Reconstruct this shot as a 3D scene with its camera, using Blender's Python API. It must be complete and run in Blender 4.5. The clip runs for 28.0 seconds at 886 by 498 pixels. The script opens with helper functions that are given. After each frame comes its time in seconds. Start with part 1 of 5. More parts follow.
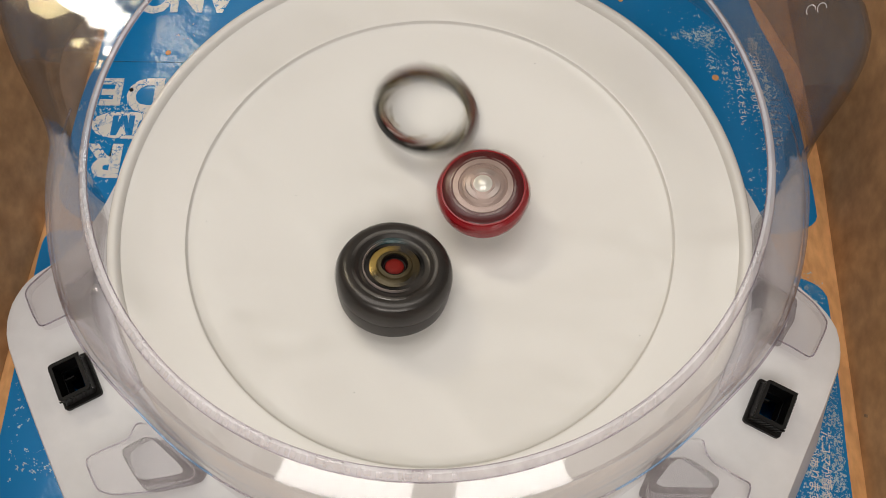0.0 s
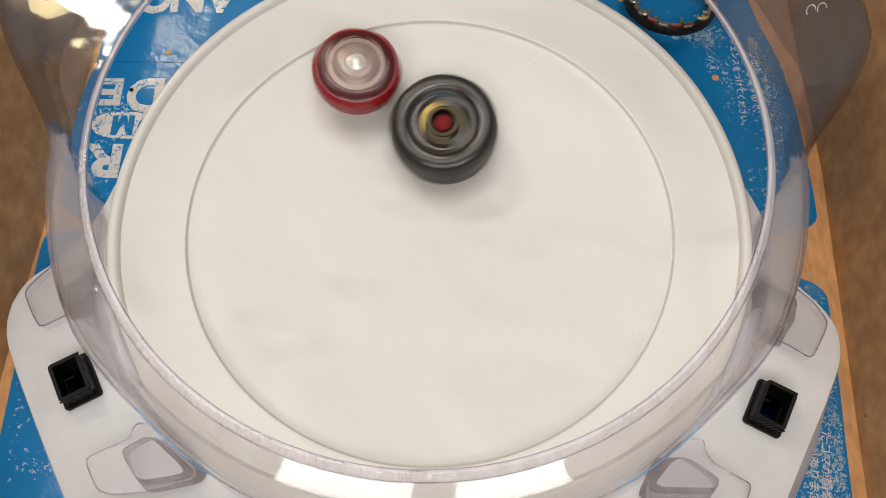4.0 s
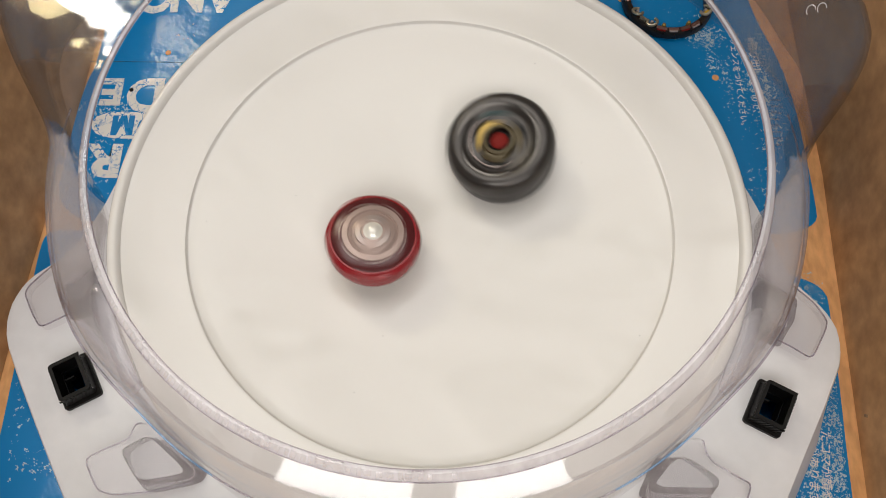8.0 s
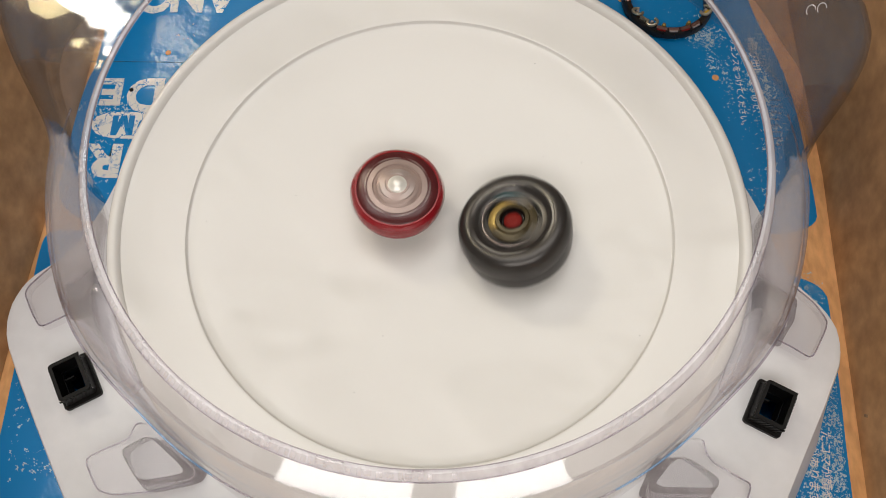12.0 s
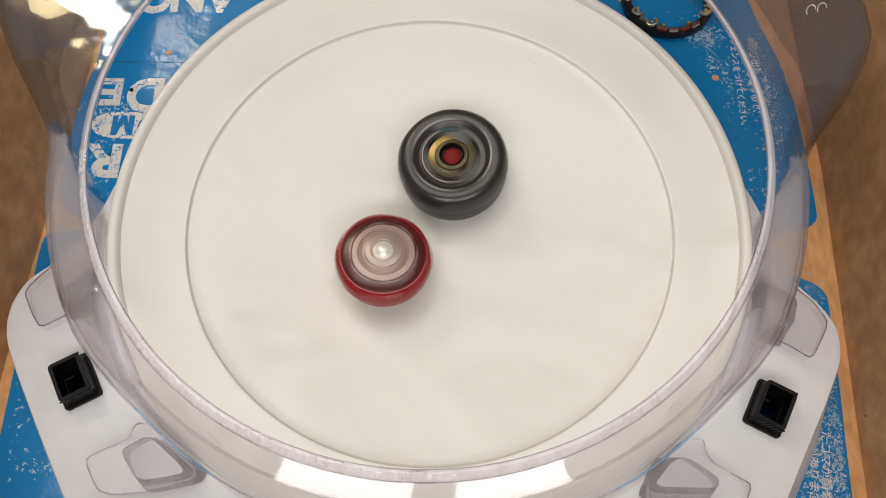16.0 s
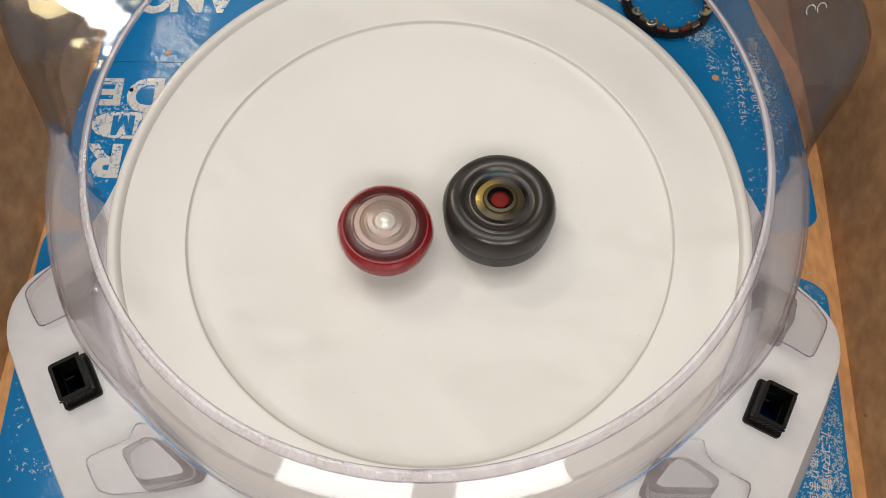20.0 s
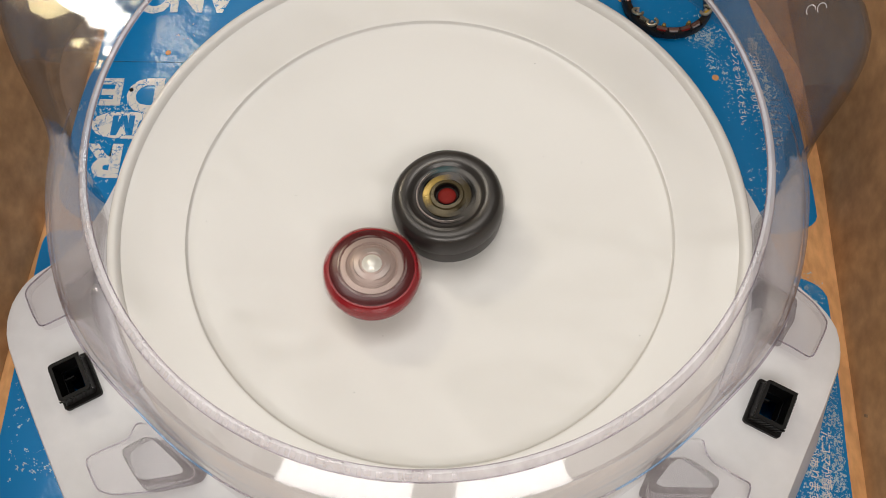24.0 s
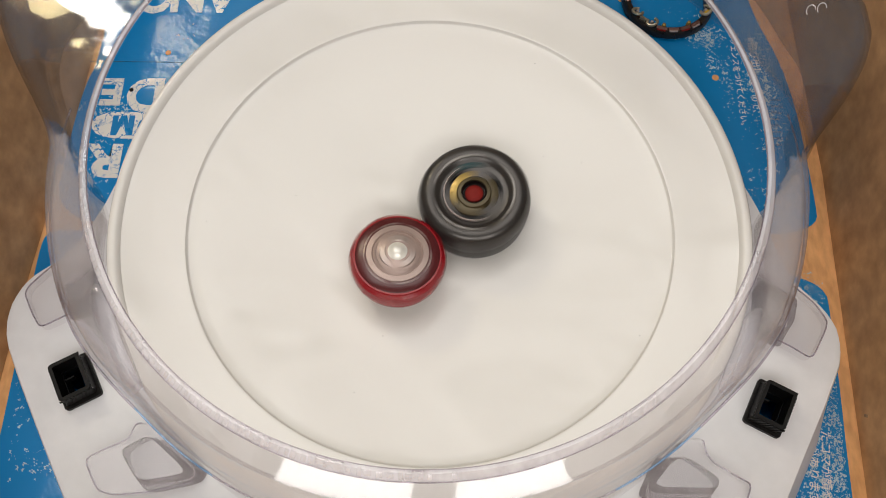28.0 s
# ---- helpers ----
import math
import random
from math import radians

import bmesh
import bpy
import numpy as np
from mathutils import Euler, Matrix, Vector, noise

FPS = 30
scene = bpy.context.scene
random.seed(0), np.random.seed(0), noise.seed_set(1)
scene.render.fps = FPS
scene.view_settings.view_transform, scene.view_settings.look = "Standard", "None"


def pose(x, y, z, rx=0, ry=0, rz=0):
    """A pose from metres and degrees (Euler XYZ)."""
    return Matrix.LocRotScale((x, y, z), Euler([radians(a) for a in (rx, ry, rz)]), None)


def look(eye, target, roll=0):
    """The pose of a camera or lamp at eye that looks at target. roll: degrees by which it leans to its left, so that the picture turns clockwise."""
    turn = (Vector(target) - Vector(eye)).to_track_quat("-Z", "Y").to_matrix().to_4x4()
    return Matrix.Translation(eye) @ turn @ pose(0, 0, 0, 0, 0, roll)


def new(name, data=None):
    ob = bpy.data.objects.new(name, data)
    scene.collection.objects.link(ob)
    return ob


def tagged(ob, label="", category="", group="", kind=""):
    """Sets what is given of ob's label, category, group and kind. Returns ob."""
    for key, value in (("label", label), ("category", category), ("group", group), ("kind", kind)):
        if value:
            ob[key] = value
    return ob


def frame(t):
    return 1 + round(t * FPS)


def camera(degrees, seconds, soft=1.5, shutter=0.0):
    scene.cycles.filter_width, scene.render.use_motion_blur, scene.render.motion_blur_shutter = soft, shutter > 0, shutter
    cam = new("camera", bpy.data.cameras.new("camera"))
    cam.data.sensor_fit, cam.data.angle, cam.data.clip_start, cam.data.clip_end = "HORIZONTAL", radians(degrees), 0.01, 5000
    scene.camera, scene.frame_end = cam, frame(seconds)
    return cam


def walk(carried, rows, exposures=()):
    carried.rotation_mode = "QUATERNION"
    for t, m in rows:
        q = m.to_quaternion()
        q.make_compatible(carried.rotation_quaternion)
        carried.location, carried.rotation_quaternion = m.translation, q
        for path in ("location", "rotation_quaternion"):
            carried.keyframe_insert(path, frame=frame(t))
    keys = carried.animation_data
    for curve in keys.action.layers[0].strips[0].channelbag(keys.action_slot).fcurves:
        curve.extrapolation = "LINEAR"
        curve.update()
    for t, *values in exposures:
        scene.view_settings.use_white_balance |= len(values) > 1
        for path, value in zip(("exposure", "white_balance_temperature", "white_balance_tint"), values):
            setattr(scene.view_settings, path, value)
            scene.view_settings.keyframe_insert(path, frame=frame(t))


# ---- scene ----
# ---------------------------------------------------------------- camera
EYE = (0.0066, -0.1714, 0.3713)
AIM = (0.0066, -0.1714 + 0.38469, 0.3713 - 0.92304)
cam = camera(58.5, 28.0, soft=0.85, shutter=0.5)
walk(cam, [(0.0, look(EYE, AIM, 0.48)), (28.0, look(EYE, AIM, 0.48))],
     exposures=((0.0, -0.12, 6620, 10), (2.0, -0.09, 6620, 10), (2.8, -0.02, 6540, 10), (3.2, 0.0, 6500, 10), (28.0, 0.0, 6500, 10)))

# ---------------------------------------------------------------- light
world = bpy.data.worlds.new("world")
scene.world = world
world.use_nodes = True
world.node_tree.nodes["Background"].inputs[0].default_value = (0.9, 0.86, 0.8, 1)
world.node_tree.nodes["Background"].inputs[1].default_value = 0.05


def area_lamp(name, place, target, size_x, size_y, watts, colour, shape="RECTANGLE"):
    data = bpy.data.lights.new(name, "AREA")
    data.shape, data.size, data.size_y = shape, size_x, size_y
    data.energy, data.color = watts, colour
    ob = new(name, data)
    ob.matrix_world = look(place, target)
    return ob


LAMP = (1.0, 0.972, 0.93)
area_lamp("ceiling_lamp", (-1.34, 1.40, 1.62), (0, 0, 0), 0.27, 0.27, 3.0, (1.0, 0.82, 0.44), "DISK")
area_lamp("ceiling_lamp", (-1.15, 1.43, 1.62), (0, 0, 0), 0.23, 0.23, 5.0, (1.0, 0.95, 0.84), "DISK")
area_lamp("ceiling_lamp", (-0.84, 1.36, 1.62), (0, 0, 0), 0.12, 0.28, 2.2, (1.0, 0.90, 0.62))
area_lamp("ceiling_lamp", (-0.50, 0.42, 1.68), (-0.50, 0.42, 0), 0.85, 0.95, 8.0, LAMP)
area_lamp("ceiling_lamp", (0.37, 0.40, 1.68), (0.37, 0.40, 0), 0.80, 0.92, 6.1, LAMP)
area_lamp("ceiling_lamp", (-0.47, -1.20, 1.62), (0, 0, 0), 0.80, 0.78, 14.6, LAMP)
area_lamp("ceiling_lamp", (0.47, -1.20, 1.62), (0, 0, 0), 0.72, 0.78, 13.4, LAMP)


# ---------------------------------------------------------------- materials
def nodes_of(name):
    m = bpy.data.materials.new(name)
    m.use_nodes = True
    nt = m.node_tree
    return m, nt, nt.nodes["Principled BSDF"]


def noise_node(nt, scale, detail=4.0, coord="Object", stretch=(1, 1, 1)):
    co = nt.nodes.new("ShaderNodeTexCoord")
    mp = nt.nodes.new("ShaderNodeMapping")
    mp.inputs["Scale"].default_value = stretch
    n = nt.nodes.new("ShaderNodeTexNoise")
    n.inputs["Scale"].default_value, n.inputs["Detail"].default_value = scale, detail
    nt.links.new(co.outputs[coord], mp.inputs[0])
    nt.links.new(mp.outputs[0], n.inputs["Vector"])
    return n.outputs["Fac"]


def ramp(nt, fac, lo, hi, c0, c1):
    r = nt.nodes.new("ShaderNodeValToRGB")
    r.color_ramp.elements[0].position, r.color_ramp.elements[1].position = lo, hi
    r.color_ramp.elements[0].color, r.color_ramp.elements[1].color = (*c0, 1), (*c1, 1)
    nt.links.new(fac, r.inputs[0])
    return r.outputs[0]


def blend(nt, fac, a, b, mode="MIX"):
    m = nt.nodes.new("ShaderNodeMix")
    m.data_type, m.blend_type = "RGBA", mode
    for sock, v in ((m.inputs[0], fac), (m.inputs[6], a), (m.inputs[7], b)):
        if isinstance(v, (float, int)):
            sock.default_value = v
        elif isinstance(v, tuple):
            sock.default_value = (*v, 1)
        else:
            nt.links.new(v, sock)
    return m.outputs[2]


def surface(name, colour, rough=0.5, metal=0.0, wear=0.12, big=9.0, small=160.0, relief=0.08, stretch=(1, 1, 1),
            spec=0.5, through_light=0.0, vary=0.07, wave=0.0):
    """A plain surface with stains at a large and grain at a small scale; wave: the depth of its warp."""
    m, nt, bsdf = nodes_of(name)
    dark = tuple(c * (1 - wear) for c in colour)
    base = ramp(nt, noise_node(nt, big, 5, stretch=stretch), 0.25, 0.75, dark, colour)
    fine = ramp(nt, noise_node(nt, small, 3, stretch=stretch), 0.3, 0.7, (1 - wear * 0.6,) * 3, (1, 1, 1))
    nt.links.new(blend(nt, 1.0, base, fine, "MULTIPLY"), bsdf.inputs["Base Color"])
    r = ramp(nt, noise_node(nt, small * 0.3, 3), 0.3, 0.7, (max(0.02, rough - vary),) * 3, (min(1, rough + vary),) * 3)
    nt.links.new(r, bsdf.inputs["Roughness"])
    bsdf.inputs["Metallic"].default_value = metal
    bsdf.inputs["Specular IOR Level"].default_value = spec
    bsdf.inputs["Transmission Weight"].default_value = through_light
    if relief:
        b = nt.nodes.new("ShaderNodeBump")
        b.inputs["Strength"].default_value, b.inputs["Distance"].default_value = relief, 0.0006
        nt.links.new(noise_node(nt, small, 4, stretch=stretch), b.inputs["Height"])
        nt.links.new(b.outputs[0], bsdf.inputs["Normal"])
    if wave:
        b = nt.nodes.new("ShaderNodeBump")
        b.inputs["Strength"].default_value, b.inputs["Distance"].default_value = 1.0, wave
        nt.links.new(noise_node(nt, 11, 3), b.inputs["Height"])
        nt.links.new(b.outputs[0], bsdf.inputs["Normal"])
    return m


def clear_plastic(name, tint, haze, haze_colour, gloss=0.06, ripple=0.10):
    """Thin clear plastic: straight view through, gloss by Fresnel, a little milky scatter with scratches."""
    m, nt, bsdf = nodes_of(name)
    nt.nodes.remove(bsdf)
    out = nt.nodes["Material Output"]
    tr = nt.nodes.new("ShaderNodeBsdfTransparent")
    tr.inputs[0].default_value = (*tint, 1)
    gl = nt.nodes.new("ShaderNodeBsdfGlossy")
    gl.inputs["Roughness"].default_value = gloss
    df = nt.nodes.new("ShaderNodeBsdfDiffuse")
    df.inputs[0].default_value = (*haze_colour, 1)
    lw = nt.nodes.new("ShaderNodeLayerWeight")
    lw.inputs[0].default_value = 0.5
    pw = nt.nodes.new("ShaderNodeMath")
    pw.operation = "POWER"
    pw.inputs[1].default_value = 4.5
    nt.links.new(lw.outputs["Facing"], pw.inputs[0])
    fr = nt.nodes.new("ShaderNodeMath")
    fr.operation = "MULTIPLY_ADD"
    fr.inputs[1].default_value, fr.inputs[2].default_value = 0.50, 0.05
    nt.links.new(pw.outputs[0], fr.inputs[0])
    bump = nt.nodes.new("ShaderNodeBump")
    bump.inputs["Strength"].default_value, bump.inputs["Distance"].default_value = ripple, 0.004
    nt.links.new(noise_node(nt, 24, 3), bump.inputs["Height"])
    nt.links.new(bump.outputs[0], gl.inputs["Normal"])
    scratch = noise_node(nt, 90, 6, stretch=(1, 0.15, 1))
    hz = ramp(nt, scratch, 0.35, 0.8, (haze * 0.7,) * 3, (haze * 1.6,) * 3)
    a = nt.nodes.new("ShaderNodeMixShader")
    nt.links.new(hz, a.inputs[0])
    nt.links.new(tr.outputs[0], a.inputs[1])
    nt.links.new(df.outputs[0], a.inputs[2])
    b = nt.nodes.new("ShaderNodeMixShader")
    nt.links.new(fr.outputs[0], b.inputs[0])
    nt.links.new(a.outputs[0], b.inputs[1])
    nt.links.new(gl.outputs[0], b.inputs[2])
    nt.links.new(b.outputs[0], out.inputs[0])
    return m


def printed_card(name, colour, speck, lo, hi, p0=0.57, p1=0.70, spots=21, cracks=False):
    """Glossy printed card, a little buckled, with the print worn off in flecks, and along cracks if wanted."""
    m, nt, bsdf = nodes_of(name)
    base = ramp(nt, noise_node(nt, 7, 4), 0.3, 0.7, tuple(c * 0.85 for c in colour), colour)
    worn = ramp(nt, noise_node(nt, spots, 3), p0, p1, (0, 0, 0), (1, 1, 1))
    bsdf.inputs["Specular IOR Level"].default_value = 0.2
    grit = ramp(nt, noise_node(nt, 420, 8), lo, hi, (0, 0, 0), (1, 1, 1))
    f = blend(nt, 1.0, worn, grit, "MULTIPLY")
    if cracks:
        co = nt.nodes.new("ShaderNodeTexCoord")
        bend = nt.nodes.new("ShaderNodeTexNoise")
        bend.inputs["Scale"].default_value = 300
        nt.links.new(co.outputs["Object"], bend.inputs["Vector"])
        moved = blend(nt, 0.006, co.outputs["Object"], bend.outputs["Color"], "ADD")
        cell = nt.nodes.new("ShaderNodeTexVoronoi")
        cell.feature = "DISTANCE_TO_EDGE"
        cell.inputs["Scale"].default_value = 130
        nt.links.new(moved, cell.inputs["Vector"])
        line = ramp(nt, cell.outputs["Distance"], 0.018, 0.040, (1, 1, 1), (0, 0, 0))
        some = ramp(nt, noise_node(nt, 90, 3), 0.44, 0.56, (0, 0, 0), (1, 1, 1))
        f = blend(nt, 1.0, f, blend(nt, 1.0, line, some, "MULTIPLY"), "LIGHTEN")
    nt.links.new(blend(nt, f, base, speck), bsdf.inputs["Base Color"])
    nt.links.new(ramp(nt, noise_node(nt, 30, 3), 0.3, 0.7, (0.30,) * 3, (0.42,) * 3), bsdf.inputs["Roughness"])
    b = nt.nodes.new("ShaderNodeBump")
    b.inputs["Strength"].default_value, b.inputs["Distance"].default_value = 0.6, 0.002
    bsdf.inputs["Coat Weight"].default_value, bsdf.inputs["Coat Roughness"].default_value = 0.8, 0.12
    nt.links.new(b.outputs[0], bsdf.inputs["Coat Normal"])
    nt.links.new(noise_node(nt, 30, 4), b.inputs["Height"])
    nt.links.new(b.outputs[0], bsdf.inputs["Normal"])
    return m


def board(name, colour, dark, stretch, relief, size=80, fibres=(0.62, 0.59, 0.56)):
    """Brown corrugated board: streaks, stains and fibres."""
    m, nt, bsdf = nodes_of(name)
    streak = ramp(nt, noise_node(nt, size, 7, stretch=stretch), 0.30, 0.70, dark, colour)
    stain = ramp(nt, noise_node(nt, 9, 5), 0.35, 0.70, (0.86, 0.84, 0.82), (1.0, 1.0, 1.0))
    fibre = ramp(nt, noise_node(nt, 300, 5, stretch=stretch), 0.3, 0.7, fibres, (1, 1, 1))
    nt.links.new(blend(nt, 1.0, blend(nt, 1.0, streak, stain, "MULTIPLY"), fibre, "MULTIPLY"), bsdf.inputs["Base Color"])
    bsdf.inputs["Roughness"].default_value = 0.72
    b = nt.nodes.new("ShaderNodeBump")
    b.inputs["Strength"].default_value, b.inputs["Distance"].default_value = relief, 0.0008
    nt.links.new(noise_node(nt, 200, 5, stretch=stretch), b.inputs["Height"])
    nt.links.new(b.outputs[0], bsdf.inputs["Normal"])
    return m


BLUE = (0.0, 0.222, 0.56)
WHITE_PLASTIC = surface("white_plastic", (0.775, 0.755, 0.723), 0.18, wear=0.012, big=4, small=40, relief=0.0, vary=0.0, wave=0.0045)
DECK_PLASTIC = surface("deck_plastic", (0.692, 0.692, 0.712), 0.36, wear=0.09, big=26, small=120, relief=0.03, vary=0.02)
CLEAR = clear_plastic("clear_plastic", (0.945, 0.935, 0.945), 0.035, (0.52, 0.49, 0.51), 0.05, 0.16)
SIDE_CLEAR = clear_plastic("clear_plastic_cloudy", (0.90, 0.885, 0.90), 0.25, (0.50, 0.46, 0.47), 0.05, 0.10)
SMOKY = clear_plastic("smoky_plastic", (0.72, 0.70, 0.70), 0.40, (0.150, 0.130, 0.122), 0.03, 0.012)
SMOKY_WALL = clear_plastic("smoky_plastic_wall", (0.84, 0.82, 0.82), 0.14, (0.13, 0.11, 0.10), 0.03, 0.03)
# White haze stands in for the lamp reflections along the rim.
WHITENED_EDGE = clear_plastic("clear_plastic_whitened_edge", (0.93, 0.91, 0.93), 0.34, (0.88, 0.86, 0.88))
DARK_EDGE = clear_plastic("clear_plastic_seam", (0.74, 0.70, 0.75), 0.10, (0.40, 0.37, 0.41))
# Near-white haze colour paints glints onto the knurls.
KNURL_GLINT = clear_plastic("knurl_painted_glint", (0.95, 0.94, 0.95), 0.26, (0.95, 0.94, 0.95), 0.09, 0.3)
RIB_PLASTIC = clear_plastic("milky_clear_plastic", (0.95, 0.94, 0.95), 0.30, (0.84, 0.83, 0.85))
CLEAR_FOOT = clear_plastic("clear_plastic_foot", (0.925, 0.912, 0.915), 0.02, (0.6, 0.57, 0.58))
CARD = printed_card("printed_blue_card", BLUE, (0.50, 0.66, 0.74), 0.53, 0.57, 0.74, 0.84)
LETTER = printed_card("printed_white_letters", (0.84, 0.82, 0.77), BLUE, 0.57, 0.59, 0.44, 0.62, 60, True)
FLECK = surface("worn_print", (0.52, 0.70, 0.78), 0.5, wear=0.3, big=60, small=500, relief=0.0)
# Dark tint and haze put the shade of the tab blocks' sides into their colour.
TAB_SIDE_SHADE = clear_plastic("clear_plastic_side", (0.66, 0.63, 0.65), 0.34, (0.34, 0.31, 0.32))
# Blue light that the clear edge picks up is put into its colour.
BLUE_CAST_EDGE = clear_plastic("clear_plastic_blue_cast", (0.62, 0.76, 0.93), 0.30, (0.16, 0.42, 0.72))
BLUE_INK = surface("blue_ink", BLUE, 0.3, wear=0.1, big=40, small=400, relief=0.0)
# Same board twice: walls coloured as in shade, the floor as lit.
KRAFT_SHADED = board("kraft_board_shaded", (0.70, 0.412, 0.200), (0.61, 0.352, 0.168), (1, 0.3, 0.3), 0.35, 340, (0.68, 0.65, 0.62))
KRAFT_LIT = board("kraft_board_lit", (0.94, 0.52, 0.225), (0.84, 0.445, 0.18), (1, 0.35, 1), 0.2, 340, (0.78, 0.75, 0.72))
BLACK_PLASTIC = surface("black_plastic", (0.006, 0.0055, 0.005), 0.5, spec=0.2, wear=0.3, big=60, small=500, relief=0.3)
BLACK_GLOSS = surface("black_gloss_plastic", (0.016, 0.015, 0.014), 0.3, spec=0.5, wear=0.3, big=80, small=500)
ASH = surface("ash_grey_plastic", (0.26, 0.245, 0.23), 0.34, 0.4, wear=0.3, big=80, small=500)
CHARCOAL = surface("charcoal_plastic", (0.084, 0.077, 0.073), 0.33, 0.6, wear=0.3, big=80, small=500)
GUNMETAL = surface("gunmetal", (0.062, 0.057, 0.055), 0.36, 0.6, wear=0.3, big=80, small=500)
YELLOW = surface("yellow_paint", (0.65, 0.42, 0.03), 0.4, wear=0.15, big=90, small=600)
BRONZE = surface("bronze_paint", (0.10, 0.076, 0.036), 0.36, 0.4, wear=0.3, big=90, small=600)
GOLD = surface("gold_paint", (0.52, 0.36, 0.10), 0.32, 0.4, wear=0.35, big=90, small=600)
TEAL = surface("teal_plastic", (0.01, 0.09, 0.10), 0.3, wear=0.3, big=80, small=500)
RED_CORE = surface("red_core", (0.22, 0.012, 0.008), 0.6, spec=0.2, wear=0.2, big=90, small=500)
RED_CLEAR = surface("red_translucent", (0.32, 0.007, 0.014), 0.25, wear=0.2, big=80, small=500)
MAROON = surface("maroon_plastic", (0.11, 0.018, 0.02), 0.25, wear=0.3, big=80, small=500)
STEEL = surface("steel", (0.54, 0.45, 0.42), 0.38, 0.5, wear=0.25, big=80, small=500)
DULL_STEEL = surface("dull_steel", (0.50, 0.375, 0.335), 0.38, 0.3, wear=0.3, big=80, small=500)
BRIGHT = surface("bright_silver", (0.92, 0.89, 0.82), 0.32, 0.3, wear=0.1, big=80, small=500)
SILVER = surface("silver_paint", (0.52, 0.49, 0.38), 0.3, 0.7, wear=0.3, big=90, small=600)
COPPER = surface("copper_paint", (0.24, 0.125, 0.10), 0.35, 0.6, wear=0.3, big=90, small=600)
PAINT = surface("room_paint", (0.46, 0.44, 0.41), 0.9, wear=0.05, big=2, small=60)
TABLE = surface("table_wood", (0.3, 0.2, 0.12), 0.5, wear=0.3, big=6, small=60, stretch=(1, 8, 1))


# ---------------------------------------------------------------- mesh helpers
def part(name, bm, material, parent, label="", smooth=True):
    me = bpy.data.meshes.new(name)
    bmesh.ops.recalc_face_normals(bm, faces=bm.faces[:])
    bm.to_mesh(me)
    bm.free()
    if smooth:
        me.shade_smooth()
        me.set_sharp_from_angle(angle=radians(38))
    me.materials.append(material)
    ob = new(name, me)
    if parent is not None:
        ob.parent = parent
    if label:
        ob["label"] = label
    return ob


def lathe(profile, n=96, a0=0.0, a1=360.0):
    """Turns a profile of (radius, height) about the z axis; a partial turn is capped at its ends."""
    bm = bmesh.new()
    full = abs(a1 - a0) >= 360
    count = n if full else n + 1
    rings = []
    for k in range(count):
        a = radians(a0 + (a1 - a0) * k / n)
        rings.append([bm.verts.new((r * math.cos(a), r * math.sin(a), z)) for r, z in profile])
    for k in range(n):
        p, q = rings[k], rings[(k + 1) % count]
        for i in range(len(profile) - 1):
            bm.faces.new((p[i], p[i + 1], q[i + 1], q[i]))
    if not full:
        bm.faces.new(rings[0])
        bm.faces.new(rings[-1])
    bmesh.ops.remove_doubles(bm, verts=bm.verts[:], dist=1e-6)
    return bm


def closed(profile):
    return [*profile, profile[0]]


def block(sx, sy, sz, m=Matrix(), bevel=0.0, bm=None):
    bm = bm or bmesh.new()
    made = bmesh.ops.create_cube(bm, size=1, matrix=m @ Matrix.Diagonal((sx, sy, sz, 1)))
    if bevel:
        edges = list({e for v in made["verts"] for e in v.link_edges})
        bmesh.ops.bevel(bm, geom=edges, offset=bevel, segments=2, affect="EDGES", profile=0.5)
    return bm


def plate(points, z0, z1, bevel=0.0):
    """An upright prism on a closed outline."""
    bm = bmesh.new()
    f = bm.faces.new([bm.verts.new((x, y, z0)) for x, y in points])
    up = bmesh.ops.extrude_face_region(bm, geom=[f])
    for v in up["geom"]:
        if isinstance(v, bmesh.types.BMVert):
            v.co.z = z1
    if bevel:
        edges = [e for e in bm.edges if all(abs(v.co.z - z1) < 1e-7 for v in e.verts)]
        bmesh.ops.bevel(bm, geom=edges, offset=bevel, segments=2, affect="EDGES", profile=0.5)
    return bm


def rounded(points, times=3, share=0.25):
    """Cuts the corners of a closed outline again and again."""
    for _ in range(times):
        out = []
        for k, (x, y) in enumerate(points):
            u, v = points[(k + 1) % len(points)]
            out += [(x + (u - x) * share, y + (v - y) * share), (u - (u - x) * share, v - (v - y) * share)]
        points = out
    return points


def step(a, b, x):
    x = min(1, max(0, (x - a) / (b - a)))
    return x * x * (3 - 2 * x)


# ---------------------------------------------------------------- room and box
FLOOR_Z = -0.0305


def slab(name, sx, sy, sz, m, material, parent=None, bevel=0.0):
    ob = part(name, block(sx, sy, sz, bevel=bevel), material, parent, smooth=False)
    ob.matrix_basis = m
    return ob


for nm, size, at in (("wall_north", (4.2, 0.1, 2.6), (0, 2.05, 0.4)), ("wall_south", (4.2, 0.1, 2.6), (0, -2.05, 0.4)),
                     ("wall_west", (0.1, 4.0, 2.6), (-2.05, 0, 0.4)), ("wall_east", (0.1, 4.0, 2.6), (2.05, 0, 0.4)),
                     ("ceiling", (4.2, 4.2, 0.1), (0, 0, 1.76))):
    tagged(slab(nm, *size, pose(*at), PAINT), "plain grey-beige painted surface of the room", "wall", kind="structure")
tagged(slab("floor", 4.2, 4.2, 0.1, pose(0, 0, -0.9), TABLE), "brown wooden floor of the room", "floor", kind="structure")
table = tagged(new("table"), "brown wooden table under the cardboard box", "table")
